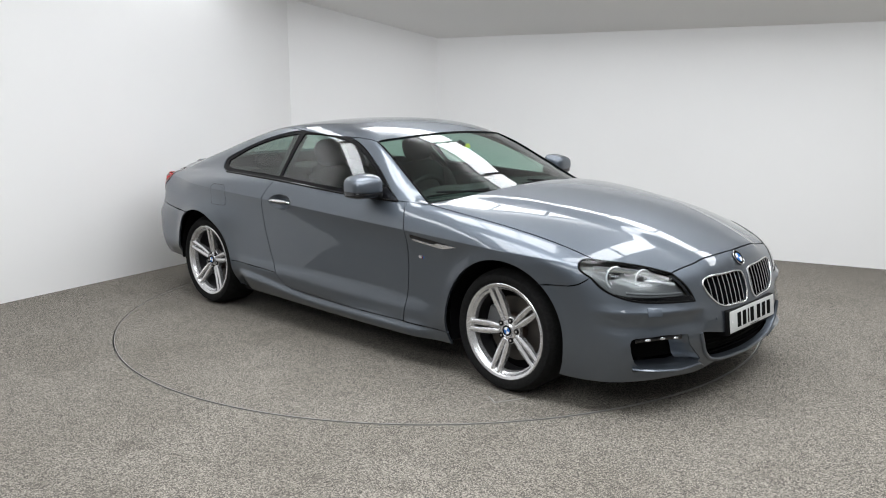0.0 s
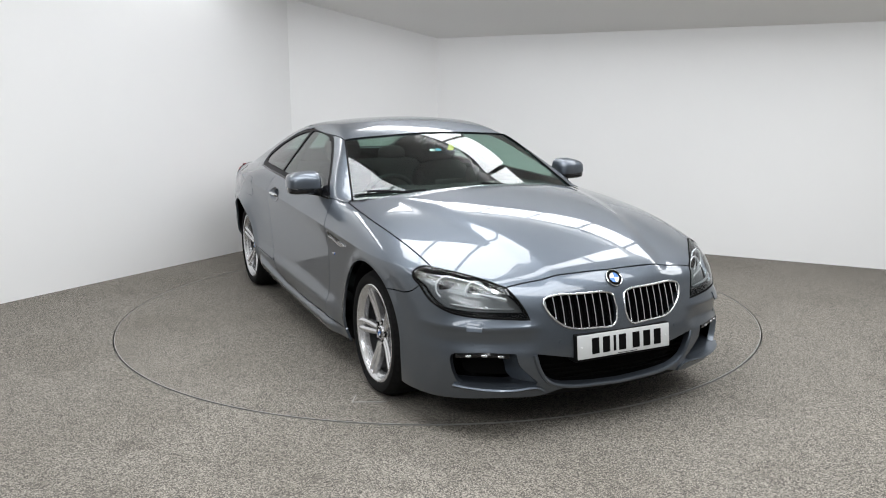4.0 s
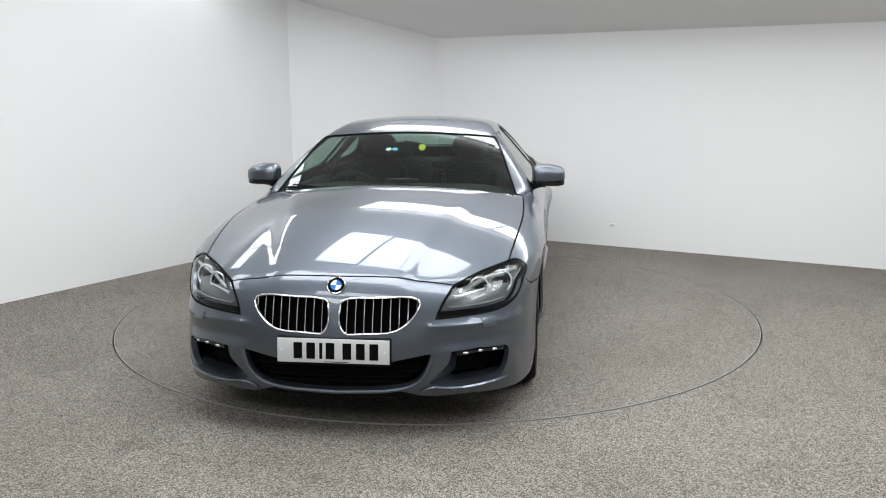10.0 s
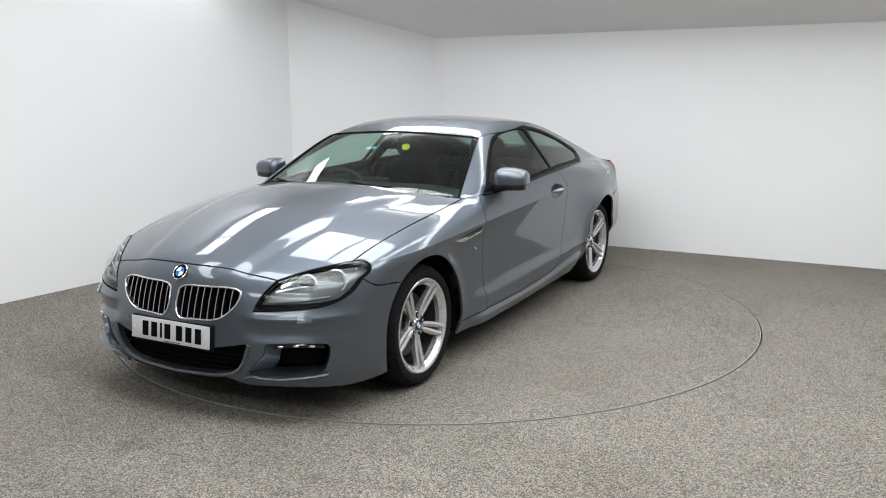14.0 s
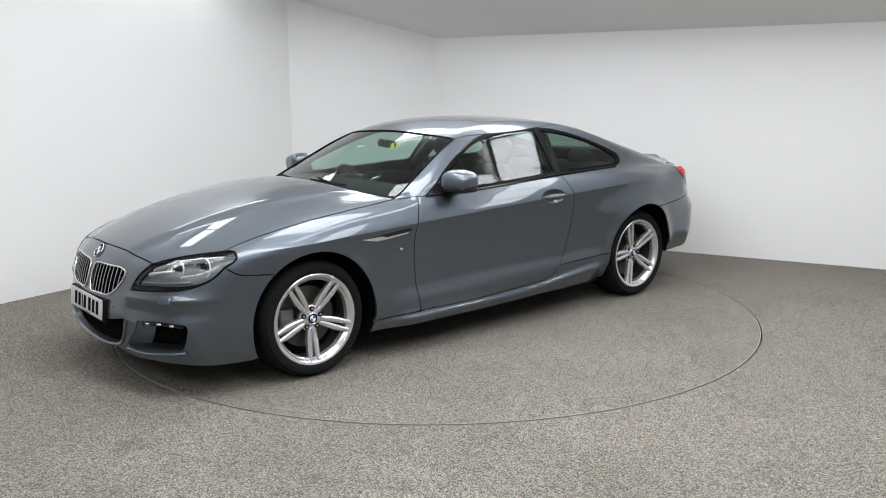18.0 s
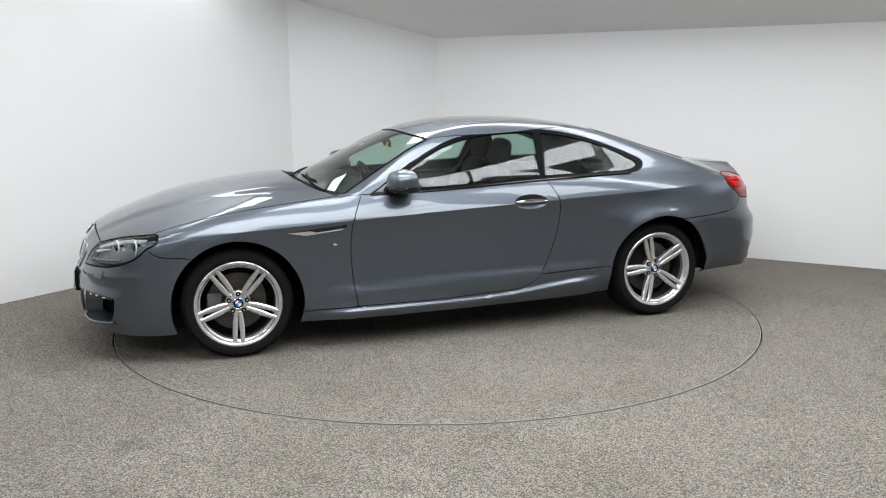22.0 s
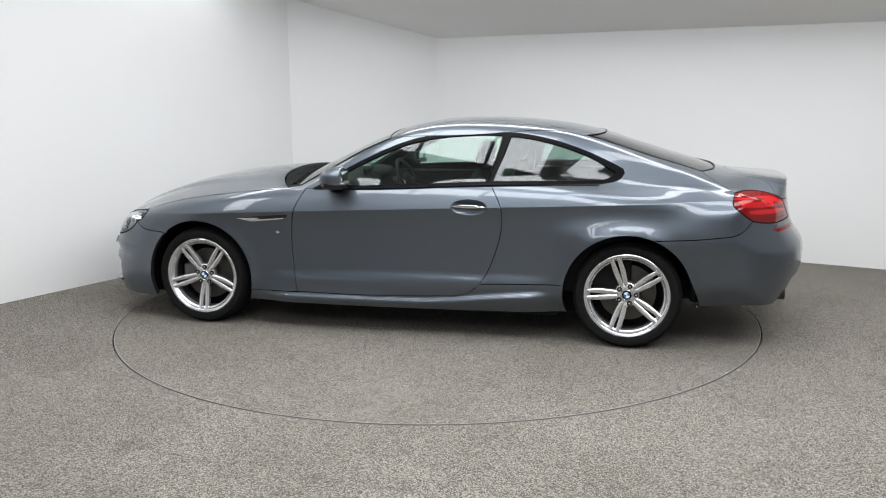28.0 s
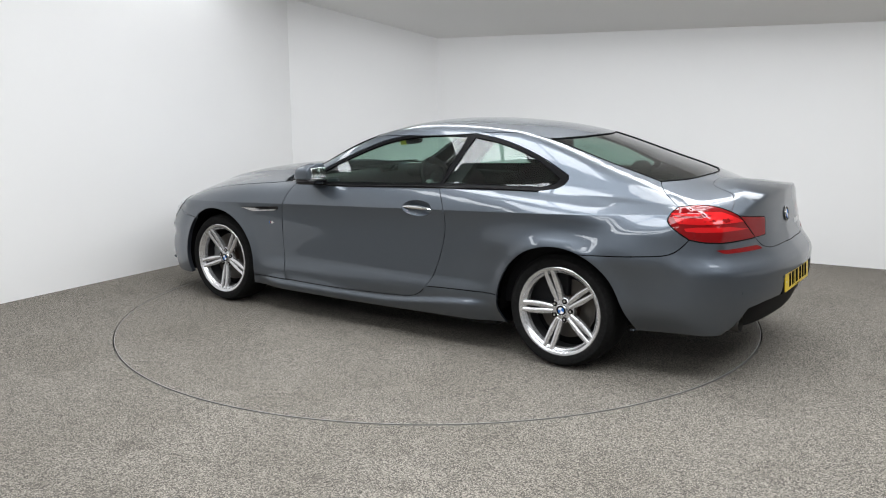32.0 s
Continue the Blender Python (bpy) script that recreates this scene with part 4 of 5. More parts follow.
def wheel(x, z, s, tyre_w, roll):
    """One wheel: a tyre on a silver five double-spoke alloy rim, with brake disc and caliper behind."""
    bm = bmesh.new()
    w = tyre_w / 2
    face = 0.03
    # Barrel: silver alloy darkened in its colour for the shade behind the spokes.
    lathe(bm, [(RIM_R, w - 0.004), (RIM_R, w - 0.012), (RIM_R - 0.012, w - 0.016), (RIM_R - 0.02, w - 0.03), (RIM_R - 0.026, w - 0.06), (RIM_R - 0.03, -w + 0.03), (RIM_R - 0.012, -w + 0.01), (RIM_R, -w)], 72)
    me_parent = part("wheel", bm, ALLOY_SHADED, car, "silver alloy wheel with five double spokes")
    me_parent.matrix_basis = pose(x, s * (0.892 - w), z, 0, 0, 0 if s > 0 else 180) @ pose(0, 0, 0, 0, roll, 0)
    bm = bmesh.new()
    lathe(bm, [(RIM_R - 0.002, w - 0.006), (RIM_R + 0.007, w + 0.004), (RIM_R + 0.025, w + 0.012), (RIM_R + 0.048, w + 0.008), (TYRE_R - 0.012, w - 0.012), (TYRE_R - 0.003, w - 0.03), (TYRE_R, w - 0.06),
               (TYRE_R, -w + 0.06), (TYRE_R - 0.003, -w + 0.03), (TYRE_R - 0.03, -w - 0.002), (RIM_R + 0.03, -w - 0.01), (RIM_R - 0.002, -w)], 96)
    part("tyre", bm, RUBBER, me_parent, "black low-profile tyre")
    # bright outer lip of the rim
    bm = bmesh.new()
    lathe(bm, [(RIM_R + 0.001, w - 0.010), (RIM_R + 0.0035, w + 0.001), (RIM_R - 0.001, w + 0.004), (RIM_R - 0.014, w + 0.001), (RIM_R - 0.020, w - 0.006), (RIM_R - 0.023, w - 0.016), (RIM_R - 0.034, w - 0.024), (RIM_R - 0.038, w - 0.050)], 96)
    part("rim_lip", bm, ALLOY, me_parent)
    # spokes: each a pair of slim blades with a groove between
    for k in range(5):
        for q in (-1, 1):
            bm = bmesh.new()
            rings = []
            for i in range(9):
                u = i / 8
                r = 0.058 + (RIM_R - 0.014 - 0.058) * u
                mid = q * (0.0125 + 0.0100 * math.sin(math.pi * min(1.0, 0.62 * u)) - 0.0008 * u)
                half = 0.0110 + 0.0042 * math.sin(math.pi * u ** 0.8) + 0.0004 * u
                top = w - 0.036 + 0.032 * u ** 1.3
                deep = 0.035 - 0.012 * u
                sec = [(mid - half, top - deep), (mid - half, top - 0.004), (mid - half * 0.55, top + 0.001), (mid + q * half * 0.1, top + 0.003), (mid + half * 0.55, top + 0.001), (mid + half, top - 0.004), (mid + half, top - deep)]
                rings.append([bm.verts.new((c, y, -r)) for c, y in sec])
            for a, b in zip(rings[:-1], rings[1:]):
                for j in range(7):
                    bm.faces.new((a[j], a[(j + 1) % 7], b[(j + 1) % 7], b[j]))
            bm.faces.new(rings[0])
            bm.faces.new(rings[-1])
            bmesh.ops.rotate(bm, verts=bm.verts, cent=(0, 0, 0), matrix=Matrix.Rotation(radians(72 * k), 3, "Y"))
            part("spoke", bm, ALLOY, me_parent)
    bm = bmesh.new()
    lathe(bm, [(0.001, w - 0.034), (0.034, w - 0.034), (0.038, w - 0.040), (0.062, w - 0.042), (0.074, w - 0.050), (0.078, w - 0.09)], 48)
    part("hub", bm, ALLOY, me_parent)
    for k in range(5):
        a = radians(72 * k + 36)
        bm = bmesh.new()
        c = Matrix.Translation((0.056 * math.sin(a), w - 0.040, -0.056 * math.cos(a))) @ Matrix.Rotation(radians(-90), 4, "X")
        # A black disc on the hub stands for the shade in the recess.
        cylinder(bm, 0.0145, 0.0145, 0.006, c, 20)
        part("bolt_well", bm, INK, me_parent, "black disc for the shade of a bolt recess")
        bm = bmesh.new()
        cylinder(bm, 0.0075, 0.0065, 0.012, c, 6)
        part("wheel_bolt", bm, METAL_EDGE, me_parent)
    badge_disc(me_parent, Matrix.Translation((0, w - 0.0325, 0)) @ Matrix.Rotation(radians(-90), 4, "X"), 0.031)
    bm = bmesh.new()
    lathe(bm, [(0.06, 0.02), (0.175, 0.02), (0.176, 0.0), (0.06, 0.0)], 48, closed=True)
    part("brake_disc", bm, DISC, me_parent, "steel brake disc")
    bm = bmesh.new()
    cylinder(bm, 0.085, 0.08, 0.05, Matrix.Translation((0, 0.03, 0)) @ Matrix.Rotation(radians(-90), 4, "X"), 40)
    part("brake_hub", bm, RUST, me_parent, "rust-brown brake hub")
    bm = bmesh.new()
    lathe(bm, [(0.0, -0.02), (RIM_R - 0.028, -0.02)], 48)
    part("backing_plate", bm, BLACK_PLASTIC, me_parent)
    bm = bmesh.new()
    box(bm, 0.09, 0.18, 0.015, 0.045, -0.06, 0.06, 0.012)
    part("brake_caliper", bm, LAMP_GREY, me_parent, "grey brake caliper")


def badge_disc(parent, m, r):
    """A round enamel badge: dark ring, bright rim, and four quarters in blue and white."""
    bm = bmesh.new()
    cylinder(bm, r, r * 0.96, 0.005, m, 40)
    ob = part("badge", bm, INK, parent, "round blue and white badge in a dark ring")
    bm = bmesh.new()
    tube(bm, [m @ Vector((r * math.cos(a), r * math.sin(a), 0.002)) for a in np.linspace(0, 2 * math.pi, 37)[:-1]], r * 0.05, 6, True)
    part("rim", bm, CHROME, ob if parent is car else parent)
    for k in range(4):
        bm = bmesh.new()
        o = bm.verts.new(m @ Vector((0, 0, 0.0035)))
        vs = [bm.verts.new(m @ Vector((0.62 * r * math.cos(a), 0.62 * r * math.sin(a), 0.0035))) for a in np.linspace(k * math.pi / 2, (k + 1) * math.pi / 2, 9)]
        for a, b in zip(vs[:-1], vs[1:]):
            bm.faces.new((o, a, b))
        part("enamel", bm, (BLUE, WHITE_ENAMEL)[k % 2], ob if parent is car else parent, "", False)


for (wx, wz), tw, rolls in zip(WHEELS, (0.245, 0.265), ((-2, -16), (-18, 31))):
    for s, roll in zip((1, -1), rolls):
        wheel(wx, wz, s, tw, roll)
# ---- details of the car ----
BOTH = (1, -1)


def at_side(x, z, s=1):
    """The place and the outward normal of the side skin."""
    p = on_side([(x, z), (x, z + 1e-4)])[:1]
    n = normal(p)[0]
    return Vector((p[0][0], s * p[0][1], p[0][2])), Vector((n[0], s * n[1], n[2]))


def at_end(end, y, z):
    p = on_face(end, [(abs(y), z), (abs(y), z + 1e-4)])[:1]
    n = normal(p)[0]
    s = 1 if y >= 0 else -1
    return Vector((p[0][0], s * p[0][1], p[0][2])), Vector((n[0], s * n[1], n[2]))


def facing(p, n, up=(0, 0, 1)):
    """A pose at p whose z axis looks along n and whose y axis points upwards."""
    n = n.normalized()
    x = Vector(up).cross(n).normalized()
    m = Matrix((x, n.cross(x), n)).transposed().to_4x4()
    m.translation = p
    return m


def rounded(bm, size, m, power=3.0, seg=20, rings=12):
    """A soft-cornered block: a ball pressed towards a box of the given half sizes."""
    made = bmesh.ops.create_uvsphere(bm, u_segments=seg, v_segments=rings, radius=1.0)["verts"]
    for v in made:
        c = v.co
        r = (abs(c.x) ** power + abs(c.y) ** power + abs(c.z) ** power) ** (1 / power)
        v.co = m @ Vector((c.x / r * size[0], c.y / r * size[1], c.z / r * size[2]))
    return bm


def ring_on(outline, radius, lift=0.0):
    """A bead that follows an outline on the skin."""
    n = normal(outline)
    bm = bmesh.new()
    tube(bm, [Vector(p + q * lift) for p, q in zip(outline, n)], radius, 8, True)
    return bm


# Kidney grilles: bright frames, upright bars, dark behind
for s in BOTH:
    line = kidney if s > 0 else mirrored(kidney)
    n = normal(np.abs(line) * np.array([1, 1, 1])) * np.array([1, s, 1]) if s < 0 else normal(line)
    bm = bmesh.new()
    tube(bm, [Vector(p + q * 0.003) for p, q in zip(line, n)], 0.0050, 8, True)
    grille = part("kidney_grille", bm, SATIN_CHROME, car, "chrome-framed kidney grille with upright bars")
    v, f, nn, outer = sheet(kidney, NOSE, raised=-0.055, thick=0.004, grid=0.03)
    link("grille_back", mesh_from("grille_back", v, f, nn, INK, s < 0), grille, "black opening")
    flat = kidney[:, 1:]
    for k in range(9):
        y = 0.058 + 0.0395 * k
        hits = sorted(z0 + (z1 - z0) * (y - y0) / (y1 - y0) for (y0, z0), (y1, z1) in zip(flat, np.roll(flat, -1, axis=0)) if (y0 - y) * (y1 - y) < 0)
        if len(hits) < 2:
            continue
        lo, hi = hits[0] + 0.004, hits[-1] - 0.004
        pts = on_face(1, [(y, lo), (y, (lo + hi) / 2), (y, hi)], 0.02)
        bm = bmesh.new()
        rows = []
        for p in pts:
            a, b = 0.0024, 0.045
            rows.append([bm.verts.new((p[0] + dx, s * (p[1] + dy), p[2])) for dx, dy in ((-0.004, -a), (-0.001, 0), (-0.004, a), (-b, a), (-b, -a))])
        for a, b in zip(rows[:-1], rows[1:]):
            for j in range(5):
                face = bm.faces.new((a[j], a[(j + 1) % 5], b[(j + 1) % 5], b[j]))
                face.material_index = 0 if j < 2 else 1
        part("grille_bar", bm, (ALLOY, BLACK_GLOSS), grille)

p, nn_ = at_end(1, 0.0, 0.705)
badge_disc(car, facing(p + nn_ * 0.003, nn_), 0.041)


def number_plate(m, mat, label):
    """A flat plate with seven plain dark bars where its characters stand."""
    bm = bmesh.new()
    box(bm, -0.26, 0.26, -0.0555, 0.0555, -0.003, 0.003, 0.002, m)
    ob = part("number_plate", bm, mat, car, label)
    for x in (-0.158, -0.098, -0.051, -0.008, 0.070, 0.132, 0.194):
        bm = bmesh.new()
        w = 0.007 if x == -0.051 else 0.020
        box(bm, x - w - 0.005, x + w - 0.005, -0.037, 0.037, 0.003, 0.0042, 0, m)
        part("plate_bar", bm, INK, ob)
    for x in (-0.238, 0.238):
        bm = bmesh.new()
        cylinder(bm, 0.005, 0.004, 0.004, m @ pose(x, 0, 0.004), 12)
        part("plate_screw", bm, WHITE_ENAMEL, ob)
    bm = bmesh.new()
    box(bm, -0.04, 0.07, -0.0515, -0.0485, 0.003, 0.0036, 0, m)
    part("maker_line", bm, INK, ob)


number_plate(facing(Vector((2.374, 0, 0.423)), Vector((1, 0, 0.10))), PLATE_WHITE, "white number plate with plain dark bars")
bm = bmesh.new()
box(bm, 2.30, 2.369, -0.265, 0.265, 0.352, 0.482, 0.006)
part("plate_holder", bm, BLACK_PLASTIC, car)
number_plate(facing(Vector((-2.496, 0, 0.515)), Vector((-1, 0, 0.06))), PLATE_YELLOW, "yellow number plate with plain dark bars")
bm = bmesh.new()
box(bm, -2.490, -2.43, -0.28, 0.28, 0.450, 0.575, 0.006)
part("plate_recess", bm, BLACK_PLASTIC, car)

# Lower grille and side intakes
v, f, nn, outer = sheet(low_grille, NOSE, raised=-0.07, thick=0.004, grid=0.03)
low = link("lower_grille", mesh_from("lower_grille", v, f, nn, INK), car, "dark lower grille")
for z in (0.262, 0.286, 0.310, 0.334):
    half_w = 0.30 + (z - 0.262) * 1.6
    pts = on_face(1, [(0.0, z), (half_w / 2, z), (half_w, z)], 0.04) - np.array([0.045, 0, 0])
    bm = bmesh.new()
    tube(bm, [Vector(q) for q in np.concatenate([mirrored(pts)[:-1], pts])], 0.0035, 5)
    part("grille_slat", bm, INK, low)
for s in BOTH:
    v, f, nn, outer = sheet(intake, NOSE, raised=-0.10, thick=0.004, grid=0.03)
    duct = link("side_intake", mesh_from("side_intake", v, f, nn, INK, s < 0), car, "dark bumper side intake")
    bm = bmesh.new()
    box(bm, 1.90, 2.035, s * 0.60 - 0.16, s * 0.60 + 0.145, 0.20, 0.44, 0.01)
    part("duct_body", bm, INK, duct)
    pts = on_end(1, [(2.275, 0.56, 0.396), (2.222, 0.650, 0.403), (2.138, 0.758, 0.392)], 0.02)
    bm = bmesh.new()
    tube(bm, [Vector((x - 0.02, s * (y - 0.012), z)) for x, y, z in pts], 0.016, 8)
    bar = part("fog_lamp", bm, BLACK_GLOSS, duct, "slim black fog lamp bar with three clear beads")
    for k in (0.18, 0.5, 0.8):
        q = pts[int(k * (len(pts) - 1))]
        nq = normal(q[None])[0]
        bm = bmesh.new()
        rounded(bm, (0.007, 0.015, 0.006), facing(Vector((q[0] - 0.006, s * (q[1] - 0.004), q[2] - 0.003)), Vector((nq[0], s * nq[1], nq[2]))) @ pose(0, 0, 0, 0, 0, 90), 2.5, 12, 8)
        part("lamp_bead", bm, LAMP_GLASS, duct, "clear lamp bead")
for s in BOTH:
    pts = on_end(1, [(2.13, 0.768, 0.256), (2.22, 0.652, 0.247), (2.284, 0.50, 0.242), (2.306, 0.425, 0.240), (2.312, 0.388, 0.214)], 0.02)
    nq = normal(pts)
    bm = bmesh.new()
    rows = []
    for i, (q, w) in enumerate(zip(pts, nq)):
        u = i / (len(pts) - 1)
        reach = 0.010 + 0.022 * math.sin(math.pi * min(1.0, 0.15 + 0.85 * u))
        for_row = [(-0.03, -0.012), (0.3 * reach, -0.016), (reach, -0.004), (reach * 0.8, 0.003), (-0.03, 0.012)]
        rows.append([bm.verts.new((q[0] + w[0] * a, s * (q[1] + w[1] * a), q[2] + b)) for a, b in for_row])
    for a, b in zip(rows[:-1], rows[1:]):
        for j in range(4):
            bm.faces.new((a[j], a[j + 1], b[j + 1], b[j]))
    bm.faces.new(rows[0])
    bm.faces.new(rows[-1])
    part("bumper_blade", bm, PAINT, car, "metallic grey blade under the side intake")
pts = on_face(1, [(0.0, 0.218), (0.14, 0.223), (0.305, 0.237), (0.378, 0.266), (0.424, 0.328), (0.447, 0.400)], 0.02)
bm = bmesh.new()
line = np.concatenate([mirrored(pts)[:-1], pts])
tube(bm, [Vector((x, y, z)) for x, y, z in line], 0.011, 8)
part("grille_lip", bm, PAINT, car, "metallic grey lip of the lower grille")
for y, z in ((0.325, 0.455), (0.70, 0.45)):
    for s in BOTH:
        q, nq = at_end(1, s * y, z)
        bm = bmesh.new()
        cylinder(bm, 0.010, 0.010, 0.003, facing(q + nq * 0.001, nq), 20)
        part("parking_sensor", bm, PAINT, car)
for s in BOTH:
    q = on_end(1, [(2.19, 0.69, 0.532), (2.195, 0.68, 0.532)])[0]
    nq = normal(q[None])[0]
    bm = bmesh.new()
    box(bm, -0.036, 0.036, -0.022, 0.022, -0.004, 0.0015, 0.0012, facing(Vector((q[0], s * q[1], q[2])), Vector((nq[0], s * nq[1], nq[2]))))
    part("washer_cover", bm, PAINT, car, "small headlight washer cover")

for s in BOTH:
    edge = on_end(1, [(2.145, 0.748, 0.262), (2.156, 0.738, 0.259), (2.220, 0.652, 0.253), (2.284, 0.50, 0.249), (2.307, 0.425, 0.259)], 0.02, False)
    bm = bmesh.new()
    front = [bm.verts.new((x - 0.004, s * y, z)) for x, y, z in edge]
    back = [bm.verts.new((x - 0.11, s * (y + 0.05 * step(0.60, 0.45, y)), z + 0.016)) for x, y, z in edge]
    for i in range(len(edge) - 1):
        bm.faces.new((front[i], front[i + 1], back[i + 1], back[i]))
    part("intake_floor", bm, PAINT, car, "metallic grey sloping floor of the side intake")
    edge = on_end(1, [(2.307, 0.425, 0.260), (2.298, 0.475, 0.308), (2.290, 0.520, 0.355), (2.287, 0.532, 0.406)], 0.02, False)
    bm = bmesh.new()
    front = [bm.verts.new((x - 0.003, s * (y - 0.002), z)) for x, y, z in edge]
    back = [bm.verts.new((x - 0.10, s * (y + 0.02 + 0.055 * step(0.38, 0.27, z)), z + 0.004)) for x, y, z in edge]
    for i in range(len(edge) - 1):
        bm.faces.new((front[i], front[i + 1], back[i + 1], back[i]))
    part("intake_cheek", bm, PAINT, car, "metallic grey inner cheek of the side intake")

# Headlights: housing, ring projectors, brow and low strip behind the lens
for s, lens in zip(BOTH, HEADLIGHTS):
    v, f, nn, outer = sheet(lamp_outline, NOSE, raised=-0.045, thick=0.004, grid=0.03)
    link("lamp_housing", mesh_from("lamp_housing", v, f, nn, LAMP_GREY, s < 0), lens, "grey lamp housing")
    bm = ring_on(lamp_outline, 0.0065, -0.004)
    if s < 0:
        bmesh.ops.scale(bm, vec=(1, -1, 1), verts=bm.verts)
    part("lamp_seal", bm, INK, lens, "black seal")
    for (x, y, z), r in (((2.108, 0.645, 0.672), 0.045), ((2.012, 0.742, 0.680), 0.053)):
        way = Vector((0.90, s * 0.38, 0.12))
        m = facing(Vector((x, s * y, z)) - way * 0.012, way)
        bm = bmesh.new()
        tube(bm, [m @ Vector((r * math.cos(a), r * math.sin(a), 0)) for a in np.linspace(0, 2 * math.pi, 41)[:-1]], 0.0045, 8, True)
        part("lamp_ring", bm, LAMP_RING, lens, "bright ring")
        bm = bmesh.new()
        cylinder(bm, r * 0.78, r * 0.95, 0.03, m @ pose(0, 0, -0.016), 36, False)
        part("reflector", bm, CHROME, lens)
        bm = bmesh.new()
        rounded(bm, (r * 0.74, r * 0.74, 0.02), m @ pose(0, 0, -0.018), 2.0, 24, 14)
        part("projector", bm, BLACK_GLOSS, lens, "dark glass projector")
    brow = on_end(1, [(2.165, 0.545, 0.672), (2.085, 0.63, 0.709), (1.98, 0.72, 0.728), (1.90, 0.79, 0.735)], 0.02)
    bm = bmesh.new()
    rows = []
    for q in brow:
        nq = normal(q[None])[0]
        c = q - nq * 0.011
        rows.append([bm.verts.new((c[0] + dx, s * (c[1]), c[2] + dz)) for dx, dz in ((0.002, -0.012), (0.006, -0.002), (-0.002, 0.012))])
    for a, b in zip(rows[:-1], rows[1:]):
        for j in range(2):
            bm.faces.new((a[j], a[j + 1], b[j + 1], b[j]))
    part("lamp_brow", bm, LAMP_GLASS, lens, "bright brow strip")
    bar = on_end(1, [(2.222, 0.545, 0.650), (2.17, 0.61, 0.668), (2.115, 0.665, 0.680)], 0.02)
    bm = bmesh.new()
    rows = []
    for i, q in enumerate(bar):
        nq = normal(q[None])[0]
        c = q - nq * 0.014
        h = 0.009 * (1 - 0.7 * i / (len(bar) - 1))
        rows.append([bm.verts.new((c[0] + dx, s * c[1], c[2] + dz)) for dx, dz in ((0.0, -h), (0.004, 0.0), (0.0, h))])
    for a, b in zip(rows[:-1], rows[1:]):
        for j in range(2):
            bm.faces.new((a[j], a[j + 1], b[j + 1], b[j]))
    part("lamp_bar", bm, LAMP_RING, lens, "clear light bar across the inner ring")
    low_pts = on_end(1, [(2.235, 0.52, 0.578), (2.165, 0.655, 0.584), (2.07, 0.75, 0.594)], 0.02)
    bm = bmesh.new()
    tube(bm, [Vector((q[0] - 0.022, s * (q[1] - 0.018), q[2])) for q in low_pts + np.array([0, 0, 0.022])], 0.0065, 8)
    part("lamp_strip", bm, LAMP_GREY, lens, "clear low light strip")
    bm = bmesh.new()
    tube(bm, [Vector((q[0] - 0.03, s * (q[1] - 0.022), q[2] - 0.012)) for q in low_pts], 0.016, 8)
    part("lamp_base", bm, BLACK_GLOSS, lens, "gloss black base")
    band = joined(on_end(1, [(1.960, 0.820, 0.634), (2.004, 0.802, 0.605), (2.077, 0.758, 0.574), (2.188, 0.638, 0.566), (2.272, 0.462, 0.560)], 0.02),
                  on_end(1, [(2.262, 0.476, 0.592), (2.175, 0.642, 0.598), (2.070, 0.755, 0.606), (1.960, 0.820, 0.634)], 0.02))
    v, f, nn, outer = sheet(band, NOSE, raised=-0.005, thick=0.001, grid=0.02, gap=0)
    link("lamp_skirt", mesh_from("lamp_skirt", v, f, nn, BLACK_SATIN, s < 0), lens, "black lower border")

# Wing vents and small side badge
for s in BOTH:
    dark = joined(on_side([(1.135, 0.748), (0.765, 0.779), (0.772, 0.757), (0.80, 0.745), (1.02, 0.724), (1.135, 0.748)], 0.02, False))
    v, f, nn, outer = sheet(dark, SIDEWAYS, raised=0.002, thick=0.006, gap=0)
    vent = link("wing_vent", mesh_from("wing_vent", v, f, nn, BLACK_GLOSS, s < 0), car, "black and chrome wing vent")
    bright = joined(on_side([(1.130, 0.747), (0.98, 0.753), (0.965, 0.741), (0.785, 0.757), (0.80, 0.747), (1.02, 0.726), (1.130, 0.747)], 0.02, False))
    v, f, nn, outer = sheet(bright, SIDEWAYS, raised=0.007, thick=0.006, gap=0)
    link("vent_trim", mesh_from("vent_trim", v, f, nn, ALLOY, s < 0), vent, "chrome trim")
    for k, mat in enumerate((BLUE, RED_DARK, ALLOY)):
        x = 0.868 - 0.008 * k
        q = joined(on_side([(x, 0.650), (x + 0.003, 0.666), (x - (0.004 if k < 2 else 0.024), 0.666), (x - 0.007 - (0.02 if k == 2 else 0), 0.650), (x, 0.650)], 0.02, False))
        v, f, nn, outer = sheet(q, SIDEWAYS, raised=0.003, thick=0.003, gap=0)
        link("side_badge_bar", mesh_from("side_badge_bar", v, f, nn, mat, s < 0), car)

